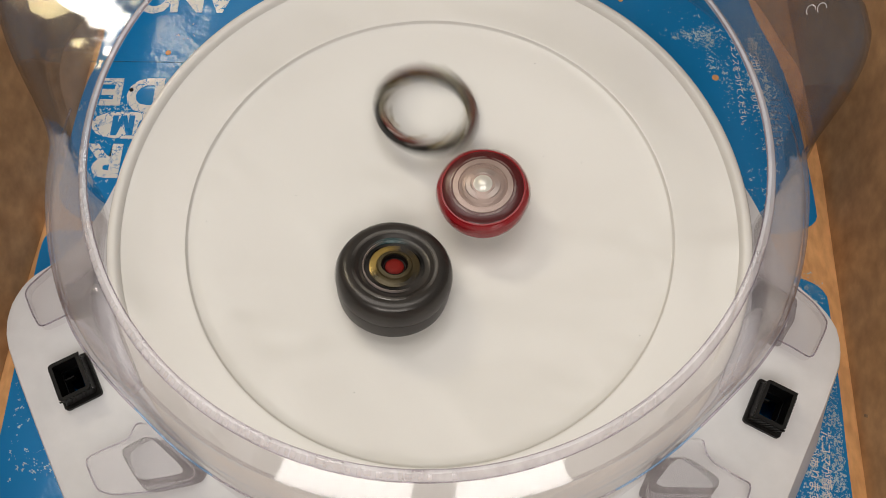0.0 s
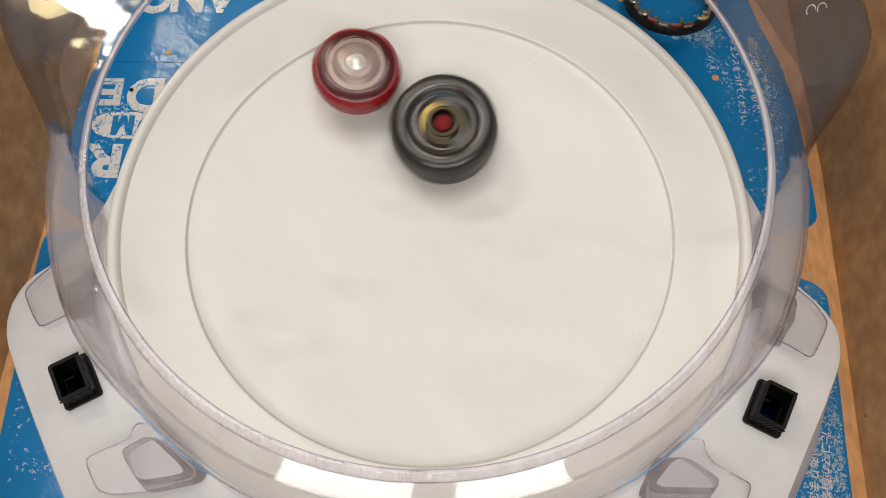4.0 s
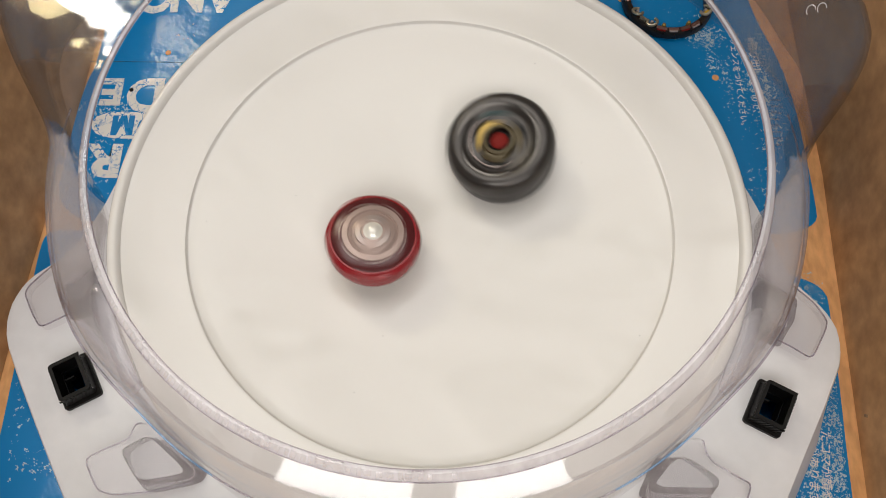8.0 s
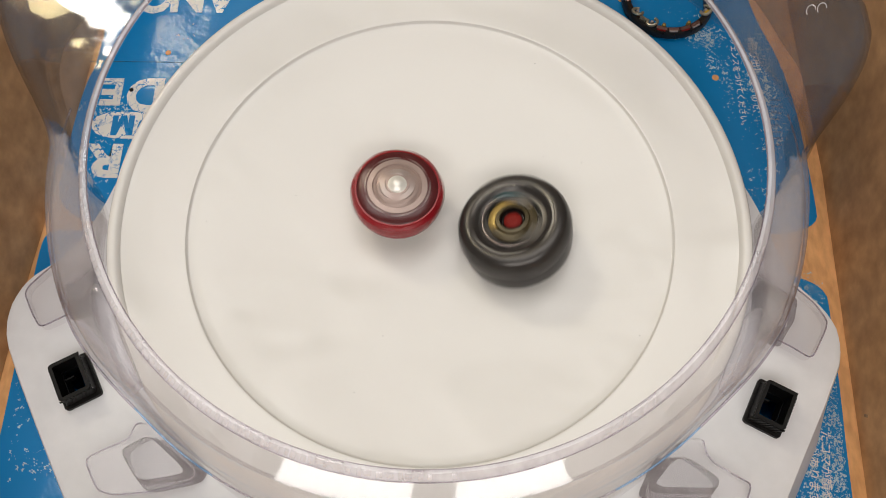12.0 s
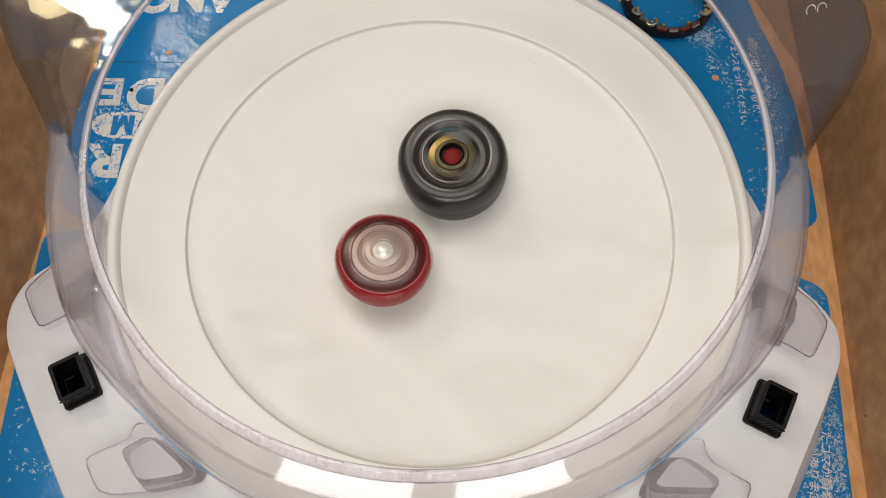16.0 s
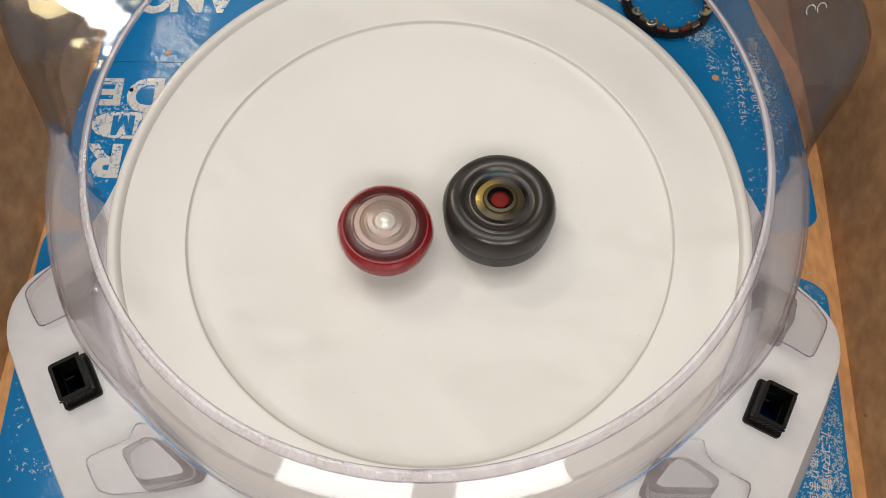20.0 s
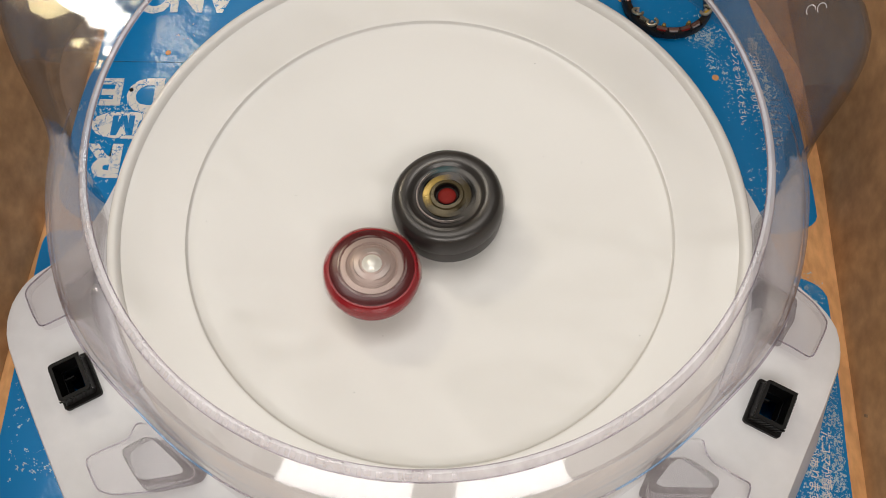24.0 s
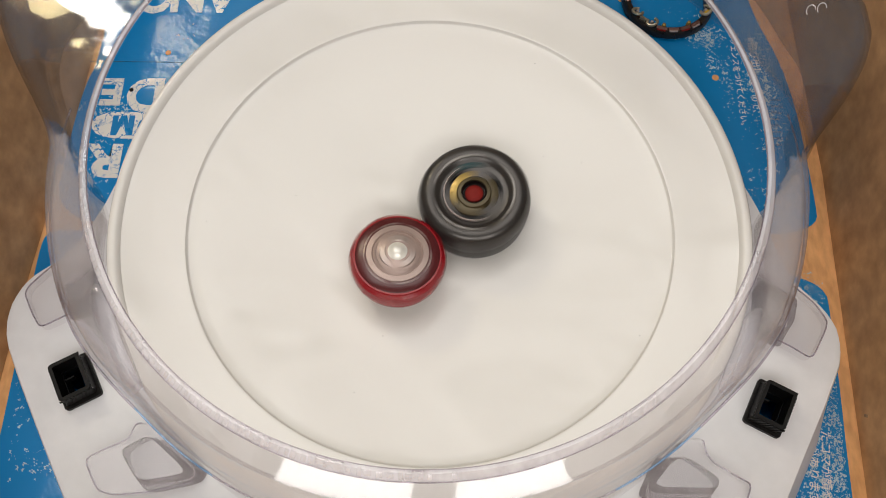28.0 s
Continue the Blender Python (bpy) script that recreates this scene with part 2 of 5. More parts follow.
slab("tabletop", 1.4, 1.1, 0.03, pose(0, 0, FLOOR_Z - 0.0209), TABLE, table, 0.003)
for x, y in ((-0.62, -0.47), (0.62, -0.47), (0.62, 0.47), (-0.62, 0.47)):
    slab("leg", 0.05, 0.05, 0.784, pose(x, y, -0.4575), TABLE, table, 0.003)

box = tagged(new("cardboard_box"), "open brown corrugated cardboard box lined with printed card", "box", kind="structure")
slab("box_floor", 0.470, 0.64, 0.005, pose(0.002, 0.02, FLOOR_Z - 0.003), KRAFT_LIT, box)
leaning = [(-0.2050, 0.335), (-0.2085, 0.120), (-0.2105, 0.080), (-0.2146, 0.0184), (-0.2163, -0.0043), (-0.2190, -0.040), (-0.2205, -0.090), (-0.2220, -0.295)]
bm = bmesh.new()
ends = [[bm.verts.new((x - dx, y, FLOOR_Z + dz)) for dx, dz in ((0, 0), (0.0145, 0.12), (0.0195, 0.12), (0.005, 0))] for x, y in leaning]
for p, q in zip(ends, ends[1:]):
    for k in range(4):
        bm.faces.new((p[k], p[(k + 1) % 4], q[(k + 1) % 4], q[k]))
bm.faces.new(ends[0])
bm.faces.new(ends[-1])
part("box_side", bm, KRAFT_SHADED, box, smooth=False)
bowed = [(0.2225, 0.335), (0.2235, 0.12), (0.2240, 0.045), (0.2215, 0.0), (0.2195, -0.04), (0.2160, -0.105), (0.2140, -0.14), (0.2080, -0.295)]
part("box_side", plate(bowed + [(x + 0.005, y) for x, y in bowed[::-1]], FLOOR_Z, FLOOR_Z + 0.12, 0.0008), KRAFT_SHADED, box, smooth=False)
part("fleck", block(0.001, 0.0013, 0.0022, pose(0.2165, -0.0955, -0.0205, 20, 0, 3)), TABLE, box, "small dark fleck", smooth=False)
slab("box_end", 0.470, 0.005, 0.20, pose(0.002, 0.332, FLOOR_Z + 0.1), KRAFT_SHADED, box, 0.0008)
slab("box_end", 0.460, 0.005, 0.20, pose(-0.002, -0.292, FLOOR_Z + 0.1), KRAFT_SHADED, box, 0.0008)

CARD_TOP = FLOOR_Z + 0.001
back_card = part("back_card", plate(rounded([(-0.2115, 0.012), (-0.15, 0.008), (0.15, 0.006), (0.2150, 0.007), (0.2165, 0.03), (0.2150, 0.112),
                                            (0.1945, 0.170), (0.190, 0.325), (-0.2030, 0.325), (-0.2030, 0.120), (-0.2092, 0.100), (-0.2112, 0.060)], 3), FLOOR_Z - 0.0004, CARD_TOP), CARD, None)
tagged(back_card, "blue printed cardboard sheet with worn white lettering", "card", kind="structure")
front_card = part("front_card", plate(rounded([(-0.2145, -0.020), (-0.2140, 0.0), (-0.2100, 0.005), (-0.195, 0.005), (-0.1, 0.003), (0.1, -0.0145), (0.2128, -0.0150), (0.2128, -0.05), (0.205, -0.15),
                                              (0.203, -0.28), (-0.2135, -0.28), (-0.2135, -0.1)], 3), FLOOR_Z - 0.0004, CARD_TOP), CARD, None)
tagged(front_card, "blue printed cardboard sheet with chalky white specks", "card", kind="structure")


def lettering(words, x, y, turn, size, parent, ink, stretch=1.0, bold=0.0, lift=0.0002):
    data = bpy.data.curves.new("lettering", "FONT")
    data.body, data.size, data.align_x, data.align_y = words, size, "CENTER", "CENTER"
    data.extrude, data.resolution_u, data.offset = 0.00012, 3, bold
    holder = bpy.data.objects.new("lettering", data)
    scene.collection.objects.link(holder)
    me = bpy.data.meshes.new_from_object(holder.evaluated_get(bpy.context.evaluated_depsgraph_get()))
    bpy.data.objects.remove(holder)
    me.materials.append(ink)
    ob = new("lettering", me)
    ob.parent = parent
    ob.matrix_basis = pose(x, y, CARD_TOP + lift, 0, 0, turn) @ Matrix.Diagonal((stretch, 1, 1, 1))
    return ob


def patch(points, parent, ink):
    part("printed_patch", plate(rounded(points, 2), CARD_TOP + 0.00005, CARD_TOP + 0.00025), ink, parent, smooth=False)


lettering("E", -0.1915, 0.0965, 180, 0.0250, back_card, LETTER, 1.05, 0.0010)
lettering("D", -0.1715, 0.0945, 180, 0.0320, back_card, LETTER, 0.95, 0.0012)
patch([(-0.2010, 0.0815), (-0.160, 0.0815), (-0.160, 0.0635), (-0.1985, 0.0635)], back_card, LETTER)
for k, (x, w, turn) in enumerate(((-0.1864, 0.0032, 0), (-0.1768, 0.0032, 0), (-0.1838, 0.0026, -17), (-0.1793, 0.0026, 17))):
    part("printed_stroke", block(w, 0.0134, 0.0002, pose(x, 0.0722, CARD_TOP + 0.0004 + 0.00006 * k, 0, 0, turn)), BLUE_INK, back_card, smooth=False)
lettering("O", -0.1668, 0.0722, 180, 0.0185, back_card, BLUE_INK, 0.85, 0.0003, 0.0005)
lettering("R", -0.1880, 0.0500, 180, 0.0290, back_card, LETTER, 1.15, 0.0012)
lettering("C", -0.1740, 0.1680, 180, 0.0340, back_card, LETTER, 0.8, 0.0012)
lettering("AN", -0.1460, 0.1680, 180, 0.0320, back_card, LETTER, 0.9, 0.0012)
lettering("のフェンスをつけてください。", 0.1836, 0.1080, -91, 0.0050, back_card, LETTER, 1.0, 0.00002)
lettering("りますので、", 0.1918, 0.0975, -91, 0.0054, back_card, LETTER, 1.0, 0.00002)
lettering("※飛び出し", 0.1955, 0.1250, -89, 0.0062, back_card, LETTER, 1.0, 0.00002)
lettering("たコマが顔や", 0.1962, -0.1185, -99, 0.0058, front_card, LETTER, 1.0, 0.00002)
lettering("があります", 0.1895, -0.1225, -99, 0.0058, front_card, LETTER, 1.0, 0.00002)
part("fold", block(0.30, 0.00028, 0.0002, pose(-0.10, 0.1172, CARD_TOP + 0.0001)), TEAL, back_card, smooth=False)
for x, y, r in ((-0.1623, 0.1240, 0.0017), (0.1703, 0.1092, 0.0021), (0.1175, 0.1674, 0.0016)):
    part("punched_hole", plate([(x + r * math.cos(radians(t)), y + r * math.sin(radians(t))) for t in range(0, 360, 24)], CARD_TOP + 0.00005, CARD_TOP + 0.0002),
         KRAFT_LIT, back_card, smooth=False)
part("punched_hole", plate([(-0.1804 + 0.0013 * math.cos(radians(t)), 0.0968 + 0.0013 * math.sin(radians(t))) for t in range(0, 360, 24)], CARD_TOP + 0.0001, CARD_TOP + 0.0006),
     BLACK_PLASTIC, back_card, smooth=False)


def flecks(parent, spots):
    """Flecks where the print has worn off the card, in loose clusters."""
    bm = bmesh.new()
    for cx, cy, rx, ry, count in spots:
        for _ in range(count):
            x, y = random.gauss(cx, rx), random.gauss(cy, ry)
            if abs(x) > (0.2095 if cy > 0 else 0.2115 if x < 0 else min(0.2113, 0.2113 + 0.078 * (y + 0.05))):
                continue
            if cy < 0 < x and y > -0.0165:
                continue
            size = (0.00012 + 0.00050 * random.random() ** 3) * (0.66 if cx > 0.2 else 1)
            for _ in range(random.choice((1, 2, 3, 5))):
                a0, pts = random.uniform(0, 6.28), []
                for c in range(6):
                    a, r = a0 + c * 1.047, size * random.uniform(0.35, 1.3)
                    pts.append(bm.verts.new((x + r * math.cos(a), y + r * math.sin(a), CARD_TOP + random.uniform(0.00006, 0.00018))))
                bm.faces.new(pts)
                x, y = x + random.uniform(-2, 2) * size, y + random.uniform(-2, 2) * size
    ob = part("worn_print", bm, FLECK, parent, "pale flecks of worn print", smooth=False)
    ob["kind"] = "stuff"


flecks(back_card, ((0.1680, 0.139, 0.0050, 0.0045, 330), (0.1600, 0.1405, 0.0080, 0.0022, 150), (0.1700, 0.120, 0.0028, 0.004, 60), (0.1765, 0.105, 0.0022, 0.012, 110), (0.1900, 0.110, 0.004, 0.022, 150),
                   (0.1995, 0.100, 0.005, 0.030, 900), (0.1880, 0.022, 0.006, 0.016, 150), (0.209, 0.045, 0.0015, 0.012, 70), (-0.1930, 0.058, 0.008, 0.018, 260),
                   (-0.1940, 0.084, 0.007, 0.003, 160), (-0.155, 0.135, 0.012, 0.010, 25), (0.160, 0.155, 0.012, 0.008, 40)))
flecks(front_card, ((0.1935, -0.165, 0.0075, 0.050, 3000), (0.1880, -0.125, 0.005, 0.02, 250), (0.199, -0.035, 0.004, 0.010, 360), (0.2055, -0.088, 0.0030, 0.012, 520), (0.2030, -0.118, 0.0024, 0.014, 560), (0.2050, -0.0275, 0.0035, 0.0050, 150), (-0.2060, -0.085, 0.0025, 0.020, 70),
                    (-0.1925, -0.121, 0.006, 0.004, 60), (-0.203, -0.045, 0.004, 0.008, 60)))

# ---------------------------------------------------------------- stadium
GROOVE_R, LIP_R, LIP_Z = 0.125, 0.1374, 0.0928


def bowl_height(r):
    return -0.012 + 0.012 * (r / GROOVE_R) ** 2


stadium = tagged(new("stadium"), "round white plastic battle bowl with two side decks", "toy stadium")
prof = [(0.1228 * k / 40, bowl_height(0.1228 * k / 40) - 0.0006) for k in range(41)]
prof += [(0.1238, -0.0006), (0.1242, -0.0005), (0.1246, -0.0002), (0.1252, 0.0013), (0.1256, 0.0015), (0.1264, 0.0016), (0.132, 0.0023), (0.140, 0.0034), (0.1475, 0.0056), (0.1530, 0.0080),
         (0.1535, 0.0092), (0.1543, 0.0104), (0.1553, 0.0111), (0.1570, 0.0113), (0.1585, 0.0107), (0.1594, 0.0092), (0.1598, 0.006),
         (0.1625, -0.029), (0.1600, -0.029), (0.1570, 0.004), (0.150, 0.002), (0.12, -0.004), (0.06, -0.0125), (0.0, -0.0155)]
bowl_mesh = lathe(prof, 192)
for v in bowl_mesh.verts:
    r, a = math.hypot(v.co.x, v.co.y), math.degrees(math.atan2(v.co.y, v.co.x))
    if r > 0.13:
        k = 1 + step(0.135, 0.153, r) * (0.0024 + 0.0020 * math.sin(radians(a))) / r
        v.co.x, v.co.y = v.co.x * k, v.co.y * k
    if r > 0.1475 and v.co.z > 0.0:
        side = a if abs(a) <= 90 else (180 - abs(a)) * (1 if a > 0 else -1)
        v.co.z += (0.0058 - 0.46 * (r - 0.1475) - v.co.z) * step(-14, -42, side)
part("bowl", bowl_mesh, WHITE_PLASTIC, stadium, "white glossy dished floor with a ring step")

deck_outline = rounded([(-0.153, 0.055), (-0.166, 0.024), (-0.1725, 0.002), (-0.186, -0.0235), (-0.200, -0.032), (-0.2075, -0.0455), (-0.2080, -0.060), (-0.2030, -0.073), (-0.1765, -0.119),
                        (-0.118, -0.215), (0.118, -0.217), (0.164, -0.137), (0.1978, -0.079), (0.2015, -0.066), (0.2005, -0.054), (0.193, -0.0425),
                        (0.1815, -0.031), (0.1735, 0.0035), (0.1665, 0.0215), (0.152, 0.055), (0.0, 0.10)], 1, 0.25)


def outline_radius(points, a):
    best, dx, dy = 0.0, math.cos(a), math.sin(a)
    for k, (x, y) in enumerate(points):
        u, v = points[(k + 1) % len(points)]
        ex, ey = u - x, v - y
        det = dx * -ey + dy * ex
        if abs(det) < 1e-12:
            continue
        s = (x * -ey + y * ex) / det
        w = (dx * y - dy * x) / det
        if s > 0 and -1e-9 <= w <= 1 + 1e-9:
            best = max(best, s)
    return best


bm = bmesh.new()
rows = []
for k in range(241):
    a = radians(24 - 228 * k / 240)
    ro = max(0.1640, outline_radius(deck_outline, a))
    flare = min(1, (ro - 0.1640) / 0.01) * (0.9 if math.cos(a) < 0 else 0.5 + 0.9 * step(-19, -30, math.degrees(a)))
    rows.append([bm.verts.new((r * math.cos(a), r * math.sin(a), z)) for r, z in (
        (0.1598, 0.0), (ro - 0.004, 0.0), (ro - 0.0012, -0.0008), (ro, -0.0032), (ro + 0.008 * flare, -0.029), (ro + 0.006 * flare, -0.0292),
        (ro - 0.003, -0.005), (0.1600, -0.004))])
for p, q in zip(rows, rows[1:]):
    for i in range(8):
        bm.faces.new((p[i], p[(i + 1) % 8], q[(i + 1) % 8], q[i]))
bm.faces.new(rows[0])
bm.faces.new(rows[-1])
deck = part("deck", bm, DECK_PLASTIC, None, "white plastic side deck with rounded corners")
SOCKETS = (pose(-0.1660, -0.0866, 0.0005, 0, 0, 29), pose(0.1597, -0.0966, 0.0005, 0, 0, -28))
for m in SOCKETS:
    cutter = part("cutter", block(0.0118, 0.0165, 0.06), DECK_PLASTIC, None)
    cutter.matrix_basis = m
    mod = deck.modifiers.new("hole", "BOOLEAN")
    mod.object, mod.operation, mod.solver = cutter, "DIFFERENCE", "EXACT"
    bpy.context.view_layer.update()
    solid = bpy.data.meshes.new_from_object(deck.evaluated_get(bpy.context.evaluated_depsgraph_get()))
    deck.modifiers.clear()
    deck.data = solid
    bpy.data.objects.remove(cutter)
deck.data.shade_smooth()
deck.data.set_sharp_from_angle(angle=radians(38))
deck.parent = stadium

bm = bmesh.new()
for k in range(12):
    a, r = random.uniform(0, 360), 0.15 * math.sqrt(random.random())
    x, y = r * math.cos(radians(a)), r * math.sin(radians(a))
    if k < 2:
        x, y = ((0.0610, 0.0420), (-0.0230, -0.0600))[k]
    sz = random.uniform(0.0002, 0.0004)
    bmesh.ops.create_icosphere(bm, subdivisions=1, radius=sz, matrix=pose(x, y, bowl_height(math.hypot(x, y)) - 0.0005))
tagged(part("dust", bm, CHARCOAL, None), "tiny dark specks of dust on the white bowl", "dust", kind="stuff")


def socket(m):
    """Black ribbed collar with an open rectangular hole, on a flange."""
    s = tagged(new("socket"), "black ribbed plastic socket with a rectangular hole in the white deck", "socket", "deck sockets")
    s.matrix_basis = m
    w, d = 0.0178, 0.0230

    def frame_bm(ow, od, iw, idp, z0, z1):
        b = bmesh.new()
        lo = [[b.verts.new((sx * x / 2, sy * y / 2, z)) for sx, sy in ((-1, -1), (1, -1), (1, 1), (-1, 1))]
              for x, y, z in ((ow, od, z0), (ow, od, z1), (iw, idp, z1), (iw, idp, z0))]
        for r in range(4):
            for c in range(4):
                b.faces.new((lo[r][c], lo[r][(c + 1) % 4], lo[(r + 1) % 4][(c + 1) % 4], lo[(r + 1) % 4][c]))
        edges = [e for e in b.edges if abs(e.verts[0].co.z - e.verts[1].co.z) > 1e-5 and abs(e.verts[0].co.x) > iw / 2 + 1e-5]
        bmesh.ops.bevel(b, geom=edges, offset=0.0016, segments=3, affect="EDGES", profile=0.5)
        return b

    part("flange", frame_bm(w, d, 0.0112, 0.0158, -0.0005, 0.0016), BLACK_PLASTIC, s, smooth=False)
    part("collar", frame_bm(0.0146, 0.0192, 0.0112, 0.0158, 0.0016, 0.0100), BLACK_PLASTIC, s, smooth=False)
    rib = block(0.0008, 0.0009, 0.0074)
    me = part("rib", rib, BLACK_PLASTIC, s, smooth=False)
    first = True
    for side in (-1, 1):
        for k in range(11):
            o = me if first else new("rib", me.data)
            first = False
            o.parent = s
            o.matrix_basis = pose(side * 0.0073, -0.0082 + 0.00164 * k, 0.0058, 22)
        for k in range(8):
            o = new("rib", me.data)
            o.parent = s
            o.matrix_basis = pose(-0.0057 + 0.00164 * k, side * 0.0096, 0.0058, 22, 0, 90)
    part("tongue", block(0.0046, 0.0008, 0.0040, pose(-0.003, 0.0035, -0.002)), BLACK_PLASTIC, s, smooth=False)
    part("sleeve", frame_bm(0.0117, 0.0164, 0.0106, 0.0152, -0.009, -0.0006), BLACK_PLASTIC, s, smooth=False)
    return s


for m in SOCKETS:
    socket(m)

# ---------------------------------------------------------------- clear fence
fence = tagged(new("fence"), "clear scratched plastic fence ring curving in over the white bowl", "fence")


def fence_shape(a):
    """Lobe share and outer radius at an angle in degrees from the x axis."""
    side = a if a <= 90 else 180 - a
    east = a <= 90
    lobe = step(-3, 17 if east else 24, side) * (1 - step(52, 74, side)) if side > -90 else 0
    reach = min((0.2035 if east else 0.2075) / max(0.2, math.cos(radians(side))), 0.2165 if east else 0.228)
    return lobe, reach


def front_inset(a):
    """The wall stands a little further in along the front."""
    return 0.0055 * step(-26, -48, a if a <= 90 else 180 - a)


def fence_profile(a):
    lobe, reach = fence_shape(a)
    side = a if a <= 90 else 180 - a
    back = step(-14, 10, side)
    base_z = 0.0 * (1 - back) + (CARD_TOP + 0.0005) * back
    rs = 0.1635 + (reach - 0.1635) * lobe - front_inset(a)
    rb = rs + 0.003 * (1 - lobe) + 0.016 * lobe
    crown = 0.0868 + 0.0018 * lobe
    top = rs + front_inset(a)
    out = [(rb + 0.0012 * (1 - back), base_z), (rb, base_z + 0.003), (rs + 0.0005, 0.036), (rs, 0.060), (rs - 0.0006, 0.067), (rs - 0.0022, 0.0745),
           (rs - 0.0048, 0.0810), (rs - 0.0085, 0.0848), (top - 0.0142, crown - 0.0004)]
    start, end = top - 0.0142, LIP_R + 0.0034
    for k in range(1, 10):
        u = k / 9
        r_lobe = float(np.interp(u, (0, 1 / 3, 2 / 3, 1), (start, 0.1590, 0.1500, end)))
        r = (start + (end - start) * u) * (1 - lobe) + r_lobe * lobe
        share = (start - r) / (start - end)
        out.append((r, crown - 0.0004 + (LIP_Z - 0.0024 - crown) * share))
    return out


N = 480
loops = []
for k in range(N):
    deg = -90 + 360 * k / N
    prof = fence_profile(deg)
    inner = [(r - 0.0016 * (i < 8), z - (0.0016 if i > 3 else 0)) for i, (r, z) in enumerate(prof)]
    loops.append([(r * math.cos(radians(deg)), r * math.sin(radians(deg)), z) for r, z in prof + inner[::-1]])


def fence_piece(name, wanted, material, label, face=0):
    bm = bmesh.new()
    made = {}

    def corner(k, i):
        if (k, i) not in made:
            made[k, i] = bm.verts.new(loops[k][i])
        return made[k, i]

    m = len(loops[0])
    for k in range(N):
        deg = -90 + 360 * (k + 0.5) / N
        for i in range(m):
            seg = min(i, m - 2 - i) if i < m - 1 else -1
            if wanted(deg, seg) and (face == 0 or (face == 1) == (i < m // 2)):
                n, j = (k + 1) % N, (i + 1) % m
                bm.faces.new((corner(k, i), corner(k, j), corner(n, j), corner(n, i)))
    return part(name, bm, material, fence, label)


def slant(seg):
    """Degrees by which the cloudy part of the wall draws back towards the rim."""
    return float(np.interp(seg, (1, 3, 4, 8, 17), (6, 1, 0, 7.5, 15)))


def in_ear(deg, seg, east):
    return seg <= 10 and (1.5 - slant(seg) < deg < 70 if east else 110 < deg < 175.5 + slant(seg))


def in_side(deg, seg, east):
    return seg >= 0 and (-26 < deg <= 1.5 - slant(seg) if east else 175.5 + slant(seg) <= deg < 206)


def in_roof(deg, seg):
    return seg >= 5 and 8 < deg < 169


def in_shell(deg, seg):
    return not any(test(deg, seg, east) for test in (in_ear, in_side) for east in (True, False))


fence_piece("shell", in_shell, CLEAR, "clear curved wall")
shading = []
for east in (True, False):
    fence_piece("side_wall", lambda d, g: in_side(d, g, east), SIDE_CLEAR, "cloudy clear side wall")
    roof = fence_piece("ear_roof", lambda d, g: in_ear(d, g, east) and in_roof(d, g), SMOKY, "smoky scratched corner panel", 1)
    wall = fence_piece("ear_wall", lambda d, g: in_ear(d, g, east) and not in_roof(d, g), SMOKY_WALL, "clear scratched corner wall", 1)
    fence_piece("ear_lining", lambda d, g: in_ear(d, g, east), CLEAR_FOOT, "clear inner face of the corner panel", 2)
    if east:
        shading += [roof, wall]
part("lip", lathe(closed([(LIP_R, LIP_Z - 0.0010), (LIP_R + 0.0006, LIP_Z - 0.0016), (LIP_R + 0.0030, LIP_Z - 0.0035), (LIP_R + 0.0037, LIP_Z - 0.0032),
                          (LIP_R + 0.0037, LIP_Z - 0.0018), (LIP_R + 0.0030, LIP_Z - 0.0010), (LIP_R + 0.0012, LIP_Z + 0.0007), (LIP_R, LIP_Z + 0.0006)]), 192),
     WHITENED_EDGE, fence, "sloping clear rim with glints put into its haze")
for r, dz, thick in ((LIP_R, 0.0, 0.00042), (LIP_R + 0.0037, -0.0022, 0.00034)):
    part("seam", lathe(closed([(r + thick * math.cos(radians(t)), LIP_Z + dz + thick * math.sin(radians(t))) for t in range(0, 360, 60)]), 192), DARK_EDGE, fence)
for name, a0, a1, thick, paint in (("shoulder_seam", 172, 225, 0.0005, DARK_EDGE), ("blue_cast_seam", 225, 240, 0.0003, BLUE_CAST_EDGE), ("shoulder_seam", 240, 297, 0.0003, DARK_EDGE),
                                   ("blue_cast_seam", 297, 312, 0.0003, BLUE_CAST_EDGE), ("shoulder_seam", 312, 368, 0.0005, DARK_EDGE)):
    seam = lathe(closed([(0.1632 + thick * math.cos(radians(t)), 0.066 + thick * math.sin(radians(t))) for t in range(0, 360, 60)]), 48, a0, a1)
    for v in seam.verts:
        a = math.degrees(math.atan2(v.co.y, v.co.x))
        k = 1 - front_inset(a if a > -90 else a + 360) / 0.1632
        v.co.x, v.co.y = v.co.x * k, v.co.y * k
    part(name, seam, paint, fence, "edge tinted with the blue it picks up" if paint is BLUE_CAST_EDGE else "")

# small moulded knurls along the rim, close together on one side
knurl = bmesh.new()
block(0.0030, 0.0024, 0.0007, bevel=0.0002, bm=knurl)
first = part("knurl", knurl, KNURL_GLINT, fence)
a = 186.0
while a < 276:
    ob = first if a == 186.0 else new("knurl", first.data)
    ob.parent = fence
    wide = random.uniform(0.5, 1.5)
    ob.matrix_basis = (pose(0, 0, 0, 0, 0, a) @ pose(LIP_R + 0.0021, 0, LIP_Z - 0.0001, random.uniform(-5, 5), 40 + random.uniform(-9, 9), random.uniform(-8, 8))
                       @ Matrix.Diagonal((random.uniform(0.7, 1.0), wide, 1, 1)))
    a += 0.95 * wide + random.uniform(0.35, 0.9) + (2.5 if random.random() < 0.08 else 0)


